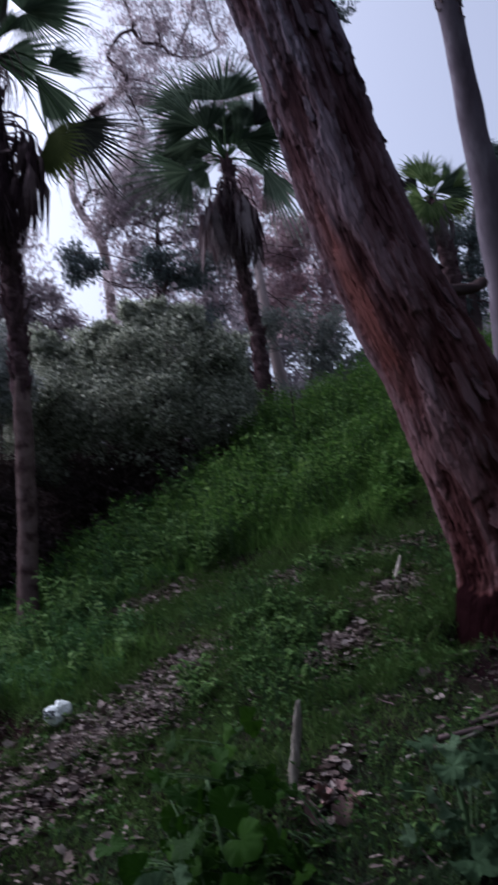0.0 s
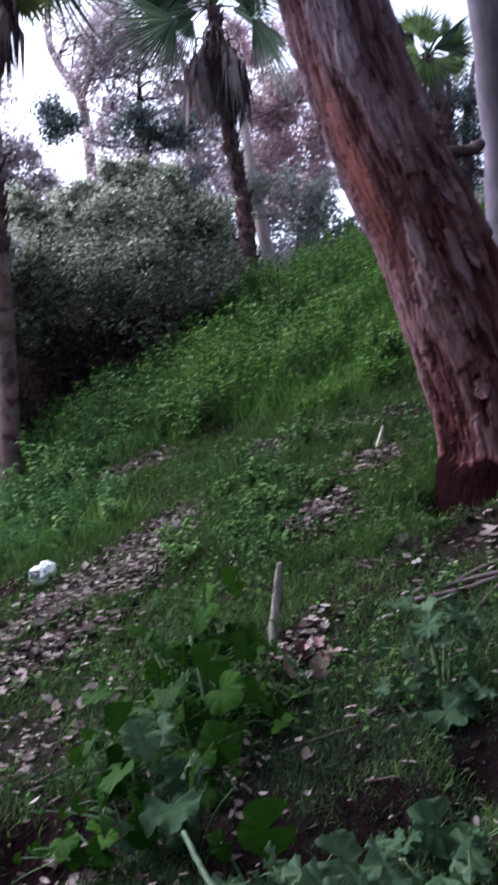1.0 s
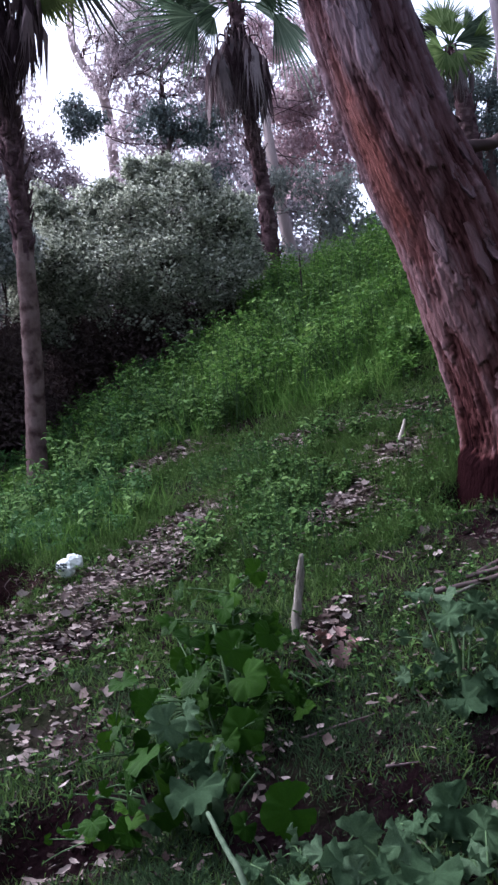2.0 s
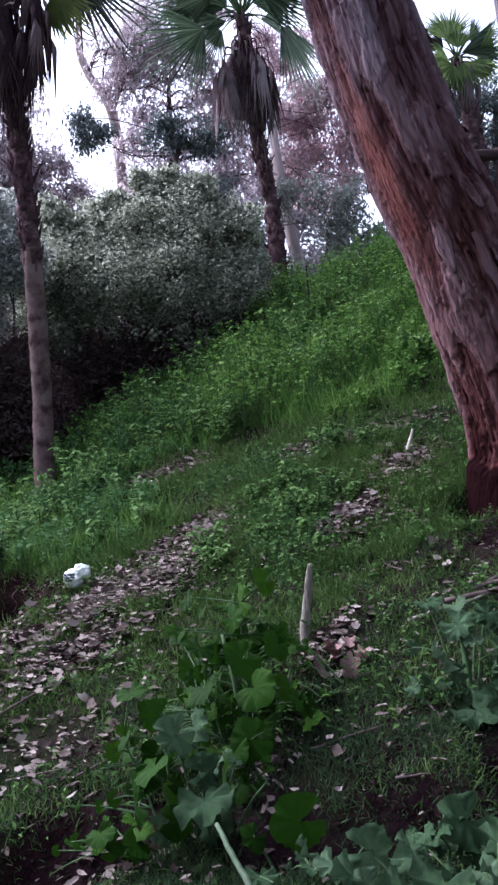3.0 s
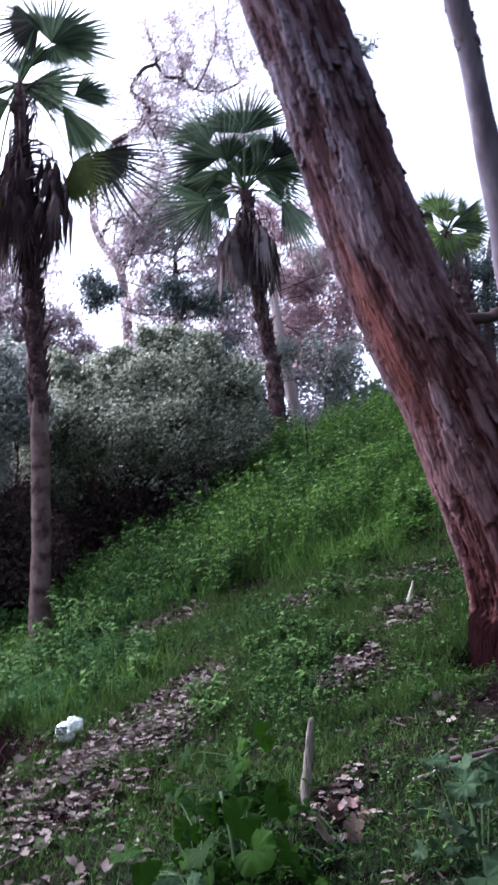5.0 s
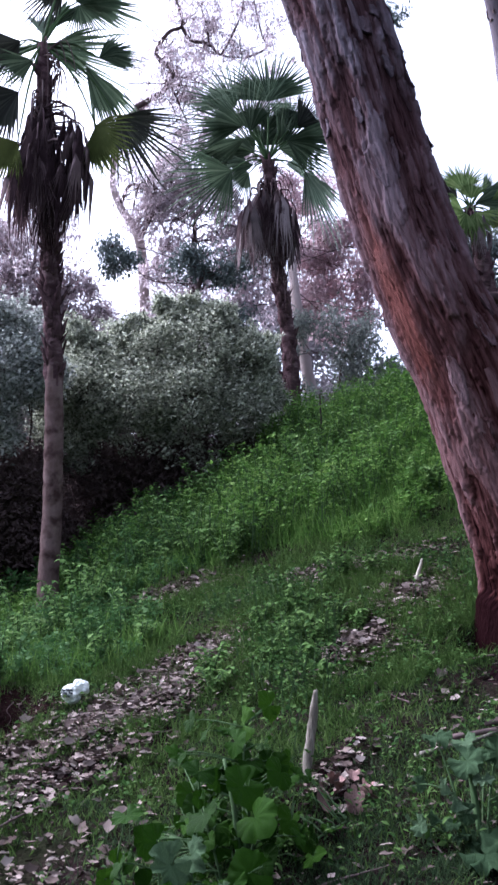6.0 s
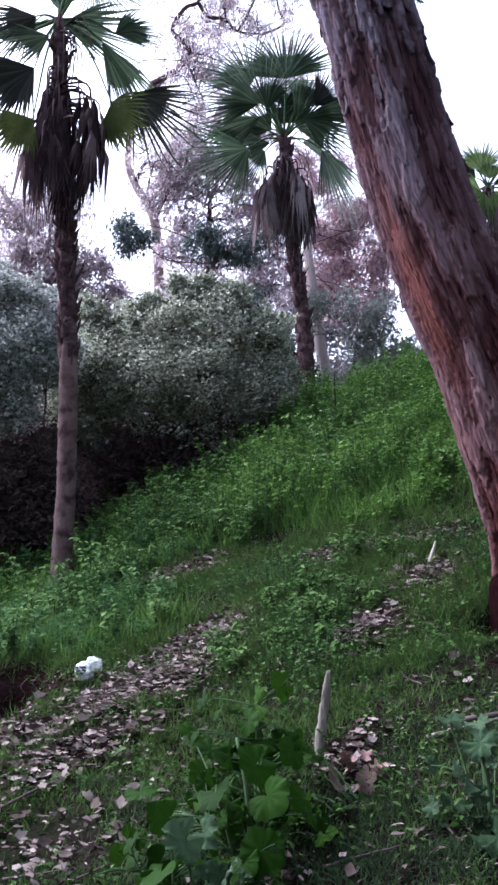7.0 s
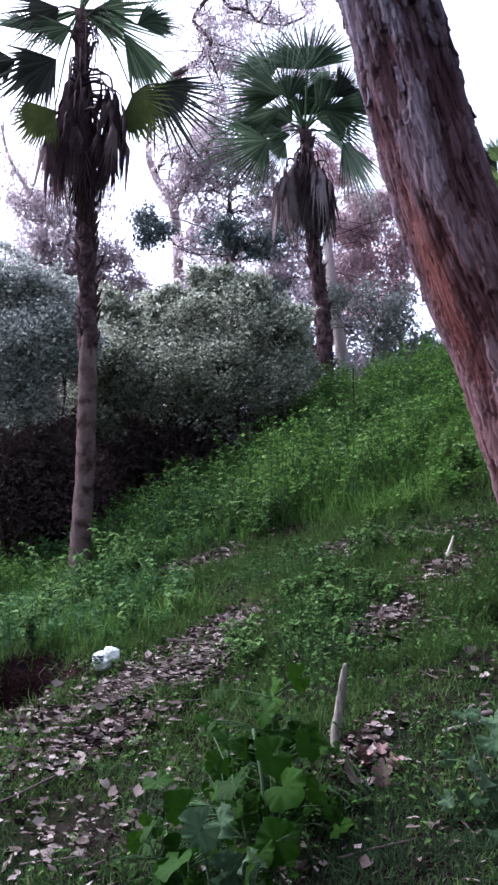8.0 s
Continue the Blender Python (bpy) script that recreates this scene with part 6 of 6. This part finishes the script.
# the dark leaf colour puts the shade under the bushes into these shrubs
for k, (x, y, r) in enumerate([(-1.56, 10.6, 0.22), (-2.05, 10.2, 0.18), (-2.9, 10.2, 0.2), (-1.15, 10.7, 0.16), (-1.85, 10.5, 0.14), (-2.6, 10.3, 0.16)]):
    z = gz(x, y)
    tree("low_shrub", "low straggling grey-green shrub in the shade under the bushes", "shrub", [(x, y, z - 0.05), (x, y, z + 0.1), (x, y, z + 0.25)], [0.014, 0.010, 0.006],
         [(x, y, z + 0.28, r), (x + r, y, z + 0.22, r * 0.7), (x - r, y + 0.05, z + 0.2, r * 0.7), (x + 0.05, y, z + 0.42, r * 0.6)], VERGEWEED, DARKTWIG, per=90, seed=500 + k, leaf=0.06, wide=0.45, fill=0.5, clumps=8, forks=[0.3, 1.0], sides=6, twig_r=0.003, droop=1.4, group="low shrubs in the hollow", template=OVATE)


# ---- mallows in the foreground ----
def mallow_blade(seed, n=36, crinkle=0.03):
    """A round, toothed, shallowly lobed mallow leaf with radiating folds; radius 1, stalk notch at -y."""
    r = np.random.default_rng(seed)
    a = np.linspace(-2.8, 2.8, n)
    rad = 0.91 + 0.05 * np.cos(a * 5) + 0.055 * (np.arange(n) % 2) + r.normal(0, 0.02, n)
    cup = r.uniform(-0.05, 0.25) + 2.0 * max(0.0, crinkle - 0.03)
    rings = [np.array([(0, 0, 0)])]
    phase = r.uniform(0, 6)
    levels = (0.25, 0.5, 0.75, 1.0)
    for q in levels:
        x, y = np.sin(a) * rad * q, np.cos(a) * rad * q
        z = cup * q * q + 0.035 * q * np.cos(a * 10) * (0.4 + q) + 0.10 * q * q * np.sin(a * 2 + phase) - 0.16 * q**3
        z = z + crinkle * q * (vnoise(x * 6 + seed, y * 6, 7) - 0.5) * 4 + 2 * crinkle * q**3 * np.sin(a * 7 + phase)
        rings.append(np.stack([x, y, z], -1))
    v = np.concatenate(rings)
    tri = [(0, 2 + i, 1 + i) for i in range(n - 1)]
    for k in range(len(levels) - 1):
        b, c = 1 + k * n, 1 + (k + 1) * n
        for i in range(n - 1):
            tri += [(b + i, b + i + 1, c + i + 1), (b + i, c + i + 1, c + i)]
    return v, np.array(tri)


MALLOWS = [mesh_of("leaf", *mallow_blade(200 + i), MALLOW, smooth_faces=True) for i in range(5)]
BLUES = [mesh_of("leaf", *mallow_blade(210 + i, 40, 0.10), GLAUCOUS, smooth_faces=True) for i in range(4)]


def mallow(base, leaves, meshes, label, seed, stems=(), extra=0):
    """A mallow: stalks from one root to each scalloped leaf. leaves: (x, y, z, radius)."""
    rnd = np.random.default_rng(seed)
    bx, by = base
    o = np.array([bx, by, gz(bx, by)])
    root = thing("mallow_plant", label, "plant", o, "mallow plants")
    for q in stems:
        sv, sf = tube([(0, 0, -0.02), np.array(q) * 0.5 + (0.01, 0, 0.02), q], [0.011, 0.009, 0.006], 8, 10)
        part("stem", mesh_of("stem", sv, sf, STALK, smooth_faces=True), root, "pale green stem")
    leaves = list(leaves)
    for _ in range(extra):
        q = leaves[int(rnd.integers(0, len(leaves)))]
        x, y = q[0] + rnd.normal(0, 0.075), q[1] + rnd.uniform(-0.05, 0.10)
        low = gz(x, y) + 0.05
        leaves.append((x, y, low + (q[2] - low) * rnd.uniform(0.25, 1.0), q[3] * rnd.uniform(0.5, 0.95)))
    # upright stems, then short stalks from the nearest stem to each leaf
    tops = [np.array([x, y, z]) - o for x, y, z, _ in leaves[:: max(1, len(leaves) // 9)]]
    lines = []
    for top in tops:
        foot = np.array([top[0] * 0.35, top[1] * 0.35, 0.0])
        foot[2] = gz(o[0] + foot[0], o[1] + foot[1]) - o[2] - 0.02
        line = [foot, foot * 0.5 + top * 0.5 + (0, 0, 0.02), top + (0, 0.01, -0.01)]
        sv, sf = tube(line, [0.005, 0.004, 0.003], 6, 8)
        part("stem", mesh_of("stem", sv, sf, STALK, smooth_faces=True), root)
        lines.append(spline(line, 12))
    lines = np.concatenate(lines)
    for x, y, z, r in leaves:
        p = np.array([x, y, max(z, gz(x, y) + 0.03)]) - o
        foot = lines[int(np.argmin(np.linalg.norm(lines - p, axis=1) + 0.8 * np.maximum(0, lines[:, 2] - p[2] + 0.02)))]
        sv, sf = tube([foot, (p * 0.6 + foot * 0.4) + (0, 0, 0.01), p], [0.003, 0.0025, 0.002], 6, 6)
        stalk = part("stalk", mesh_of("stalk", sv, sf, STALK), root)
        tilt = np.array([rnd.normal(0, 0.5), -1.0 + rnd.normal(0, 0.35), 0.22])
        a = rnd.uniform(-2.2, -0.9) if rnd.random() < 0.7 else rnd.uniform(-np.pi, np.pi)
        m = Matrix(bases(np.array([[math.cos(a), math.sin(a), -0.25]]), tilt[None])[0].tolist()).to_4x4()
        leaf = part("leaf", meshes[int(rnd.integers(0, len(meshes)))], stalk)
        s = r * 0.95
        leaf.matrix_local = Matrix.Translation(Vector(p)) @ m @ Matrix.Diagonal((s, s, s, 1))


MAIN = [(-0.09, 3.41, 1.2, 0.08), (0.01, 3.51, 1.26, 0.07), (-0.12, 3.31, 1.15, 0.06), (-0.24, 3.12, 1.08, 0.07), (-0.33, 3.32, 1.11, 0.06), (0.04, 3.21, 1.06, 0.07), (-0.09, 3.12, 1.03, 0.09), (-0.23, 3.41, 1.18, 0.05), (-0.3, 3.51, 1.21, 0.05), (-0.05, 3.02, 0.95, 0.09), (-0.22, 3.02, 0.96, 0.08), (0.07, 3.12, 0.92, 0.06)]
LOW = [(-0.36, 2.93, 0.9, 0.07), (-0.47, 3.03, 0.96, 0.06), (-0.07, 2.88, 0.82, 0.08), (-0.47, 2.88, 0.85, 0.05), (-0.36, 2.73, 0.8, 0.09), (-0.41, 2.64, 0.72, 0.07)]
BLUE = [(-0.25, 2.88, 0.87, 0.07), (-0.3, 2.78, 0.87, 0.08), (-0.21, 2.63, 0.72, 0.1), (-0.16, 2.73, 0.8, 0.05), (-0.19, 2.73, 0.78, 0.05)]
RIGHT = [(0.61, 3.3, 1.16, 0.06), (0.69, 3.2, 1.09, 0.07), (0.8, 3.2, 1.12, 0.06), (0.62, 3.11, 0.99, 0.08), (0.8, 3.11, 0.99, 0.07), (0.69, 3.02, 0.83, 0.09), (0.58, 3.12, 0.91, 0.06), (0.81, 3.01, 0.9, 0.06), (0.5, 3.12, 0.9, 0.04)]
CORNER = [(0.23, 2.33, 0.67, 0.08), (0.33, 2.23, 0.69, 0.08), (0.48, 2.32, 0.73, 0.09), (0.53, 2.22, 0.71, 0.08), (0.18, 2.23, 0.65, 0.08), (0.38, 2.13, 0.66, 0.09), (0.28, 2.13, 0.66, 0.07), (0.51, 2.13, 0.66, 0.07), (0.39, 2.28, 0.71, 0.06), (0.48, 2.18, 0.66, 0.06), (0.13, 2.28, 0.66, 0.06)]
mallow((-0.10, 3.15), MAIN, MALLOWS, "bushy green mallow plant with tall pale stems and round leaves", 71, [(-0.06, 0.12, 0.42), (0.02, 0.14, 0.36)], 230)
mallow((-0.32, 2.9), LOW, MALLOWS, "low green mallow plant with scalloped round leaves", 72, (), 80)
mallow((-0.2, 2.75), BLUE, BLUES, "blue-green mallow with broad crinkled leaves", 73, [(0.03, -0.18, 0.13)], 8)
mallow((0.05, 2.6), [(0.06, 2.53, 0.68, 0.09), (-0.07, 2.54, 0.64, 0.05)], MALLOWS, "young green mallow with one broad leaf", 79)
mallow((0.72, 3.2), RIGHT, BLUES, "drooping blue-green mallow plant growing on the bare bank", 75, [(-0.04, 0.02, 0.25)], 24)
mallow((0.38, 2.25), [(x, y, z, 0.9 * r) for x, y, z, r in CORNER], BLUES, "crinkled blue-green mallow clump at the foot of the bank", 76, (), 60)


# ---- weed plants that stand out on the slope ----
def weed_plant(x, y, h, seed):
    rnd = np.random.default_rng(seed)
    o = np.array([x, y, gz(x, y)])
    root = thing("weed_plant", "leafy pale green weed standing above the grass", "weed", o, "tall weeds on the slope")
    stems = []
    at, along = [], []
    for k in range(5):
        tip = np.array([rnd.normal(0, 0.3 * h), rnd.normal(0, 0.24 * h), h * rnd.uniform(0.75, 1.1)])
        stems.append(tube([(0, 0, -0.02), tip * 0.5 + (0, 0, 0.03), tip], [0.006, 0.005, 0.003], 6, 6))
        for t in np.linspace(0.3, 1.0, 7):
            for _ in range(4):
                a = rnd.uniform(0, 6.28)
                at.append(tip * t)
                along.append((math.cos(a), math.sin(a), rnd.uniform(-0.6, 0.2)))
    v, f = join(stems)
    part("stem", mesh_of("stem", v, f, STALK), root)
    n = len(at)
    s = rnd.uniform(0.035, 0.075, n) * min(1.0, 0.45 + 1.4 * h)
    v, f = scatter(*OVAL, bases(np.array(along), np.array([0, -0.2, 1.0]) + rnd.normal(0, 0.2, (n, 3))), np.array(at), np.stack([s * 0.6, s, s], -1))
    part("leaves", mesh_of("leaves", v, f, PALEWEED), root)


PALEWEED = shader("pale_weed_leaves", [(0.1, (0.045, 0.100, 0.025)), (0.5, (0.105, 0.190, 0.055)), (0.9, (0.235, 0.330, 0.120))], 3, 0.55, 0, island=0.5, glow_through=0.3)
for k, (x, y, h) in enumerate([(-0.64, 10.4, 0.45), (-0.31, 7.9, 0.42), (-0.18, 8.0, 0.35), (1.52, 7.9, 0.4), (1.62, 7.8, 0.35), (-1.74, 10.2, 0.4), (0.77, 8.6, 0.4), (0.3, 8.4, 0.4), (0.1, 9.0, 0.4), (0.5, 10.5, 0.45), (1.0, 9.6, 0.4), (-0.9, 9.2, 0.4), (-1.5, 8.3, 0.35), (-1.9, 7.4, 0.3), (-1.3, 6.9, 0.22)]):
    weed_plant(x, y, h, 300 + k)
for k in range(30):
    x, y = rng.uniform(-2.3, -0.6), rng.uniform(6.1, 8.8)
    if weed_cover(np.array(x), np.array(y)) > 0.6 and bare_soil(np.array(x), np.array(y)) < 0.2 and math.hypot(x + 2.32, y - 9.38) > 0.5:
        weed_plant(x, y, rng.uniform(0.22, 0.40), 400 + k)
for k in range(90):
    x, y = rng.uniform(-2.2, 2.2), rng.uniform(7.6, 12.2)
    if weed_cover(np.array(x), np.array(y)) > 0.6 and bare_soil(np.array(x), np.array(y)) < 0.2:
        weed_plant(x, y, rng.uniform(0.32, 0.66), 340 + k)


for k in range(26):
    x, y = rng.normal(0.2, 0.28), rng.uniform(4.9, 6.8)
    if float(litter_cover(np.array(x), np.array(y))) < 0.35:
        weed_plant(x, y, rng.uniform(0.10, 0.24), 460 + k)


# ---- sticks, litter and a thin post ----
def stick_thing(name, label, category, pts, radii, mat, seed, sides=9, group=""):
    o = np.array(pts[0], float)
    v, f = tube(np.array(pts, float) - o, radii, sides, 18)
    v = v + 0.6 * radii[0] * (np.stack([fbm(v[:, 0] * 40 + 5, v[:, 1] * 40 + v[:, 2] * 30, seed + k, 2) for k in range(3)], -1) - 0.5)
    ob = new(name, mesh_of(name, v, f, mat, smooth_faces=True))
    ob.location = o
    return tagged(ob, label, category, group)


z = gz(1.02, 5.95)
stick_thing("broken_stake", "short bleached wooden stake leaning out of the leaf litter", "stake", [(1.02, 5.93, z - 0.05), (1.055, 5.96, z + 0.07), (1.088, 5.99, z + 0.15), (1.105, 6.0, z + 0.205)], [0.010, 0.015, 0.013, 0.006], WEATHERED, 3)
z = gz(-0.02, 2.10)
stick_thing("plant_stalk", "thick pale grey-green stalk leaning among the mallows", "stalk", [(-0.165, 2.44, 0.72), (-0.12, 2.33, 0.675), (-0.07, 2.22, 0.62), (-0.02, 2.10, z - 0.03)], [0.006, 0.008, 0.009, 0.010], PALESTALK, 7)
z = gz(0.14, 3.86)
stick_thing("sapling_stub", "grey broken sapling stub standing among the mallows", "stub", [(0.155, 3.84, z - 0.06), (0.18, 3.86, z + 0.12), (0.203, 3.88, z + 0.25), (0.213, 3.88, z + 0.345)], [0.019, 0.021, 0.017, 0.009], GREYSTICK, 4)
for k, (x0, y0, x1, y1, r) in enumerate([(-0.98, 5.05, -0.38, 5.22, 0.008), (-1.05, 4.9, -0.55, 4.98, 0.006), (-1.35, 3.75, -0.95, 4.15, 0.006), (0.62, 3.86, 1.45, 3.98, 0.009), (0.80, 3.92, 1.5, 3.90, 0.012), (0.95, 3.98, 1.5, 3.80, 0.011), (1.0, 4.02, 1.55, 4.05, 0.013), (1.05, 3.75, 1.5, 4.1, 0.009)]):
    p = [(x0 + (x1 - x0) * t, y0 + (y1 - y0) * t + 0.02 * math.sin(5 * t + k), gz(x0 + (x1 - x0) * t, y0 + (y1 - y0) * t) + r + 0.012 * (k % 3)) for t in (0, 0.35, 0.7, 1)]
    stick_thing("fallen_branch", "dry grey-brown fallen branch lying on the bank", "branch", p, [r, r * 0.9, r * 0.5], GREYSTICK if k == 3 else TWIG, 10 + k, group="fallen branches")
rs = random.Random(5)
for k in range(26):
    x0, y0 = rs.uniform(-1.6, 1.2), rs.uniform(2.6, 6.2)
    a, ln = rs.uniform(0, 6.28), rs.uniform(0.10, 0.28)
    p = [(x0 + ln * t * math.cos(a), y0 + ln * t * math.sin(a), gz(x0 + ln * t * math.cos(a), y0 + ln * t * math.sin(a)) + 0.018) for t in (0, 0.5, 1)]
    stick_thing("twig", "thin dry twig lying on the ground", "twig", p, [0.006, 0.004, 0.002], TWIG, 40 + k, 6, "fallen twigs")
for k in range(2):
    a = rs.uniform(0.3, 1.1)
    x0, y0 = -2.0 + 0.47 * math.cos(a), 5.60 + 0.31 * math.sin(a)
    z = gz(-2.0 + 0.68 * math.cos(a), 5.60 + 0.45 * math.sin(a)) - 0.06
    p = [(x0 + 0.03, y0 + 0.05, z), (x0, y0, z - 0.05), (x0 + rs.uniform(-0.04, 0.04), y0 + 0.01, z - 0.10), (x0 + rs.uniform(-0.05, 0.05), y0 + 0.02, z - rs.uniform(0.12, 0.2))]
    stick_thing("root", "thin bare root hanging over the edge of the pit", "root", p, [0.003, 0.002, 0.001], TWIG, 80 + k, 6, "roots of the pit")
z = gz(0.82, 10.7)
stick_thing("thin_post", "thin dark rusty post standing in the weeds", "post", [(0.82, 10.7, z - 0.1), (0.815, 10.7, z + 0.4), (0.81, 10.7, z + 0.80)], [0.012, 0.012, 0.011], POST, 60)


def build_wrapper():
    """A crumpled white plastic bundle of two lobes, with grey print."""
    at = (-1.14, 5.45)
    z = gz(*at) + 0.02
    root = thing("plastic_wrapper", "crumpled white plastic wrapper with grey print, lying on the leaves", "litter", (at[0], at[1], z))
    for k, (dx, dz, r) in enumerate([(-0.026, 0.058, 0.064), (0.018, 0.092, 0.060)]):
        bm = bmesh.new()
        bmesh.ops.create_icosphere(bm, subdivisions=4, radius=r)
        for vert in bm.verts:
            n3 = noise.noise(vert.co * 22 + Vector((k * 9, 0, 0)))
            n4 = abs(noise.noise(vert.co * 45 + Vector((3, k, 0))))
            vert.co *= 1 + 0.26 * n3 - 0.22 * n4
            vert.co.z *= 0.92
        me = bpy.data.meshes.new("lobe")
        bm.to_mesh(me)
        bm.free()
        me.materials.append(PAPER)
        ob = part("lobe", me, root)
        ob.location = (dx, 0.01 * k, dz)
    for k in range(9):
        v = np.array([(-0.5, 0, -0.5), (0.5, 0, -0.5), (0.5, 0, 0.5), (-0.5, 0, 0.5), (-0.5, 0.2, -0.5), (0.5, 0.2, -0.5), (0.5, 0.2, 0.5), (-0.5, 0.2, 0.5)])
        f = np.array([(0, 1, 2, 3), (4, 7, 6, 5), (0, 4, 5, 1), (1, 5, 6, 2), (2, 6, 7, 3), (3, 7, 4, 0)])
        ob = part("print_mark", mesh_of("print_mark", v * (0.026, 0.03, 0.012), f, INK), root)
        a = -0.6 + 0.28 * (k % 4)
        ob.location = (-0.036 + 0.062 * math.sin(a), -0.074 * math.cos(a), 0.050 + 0.017 * (k // 3))
        ob.rotation_euler = (0, 0.3, a)


build_wrapper()
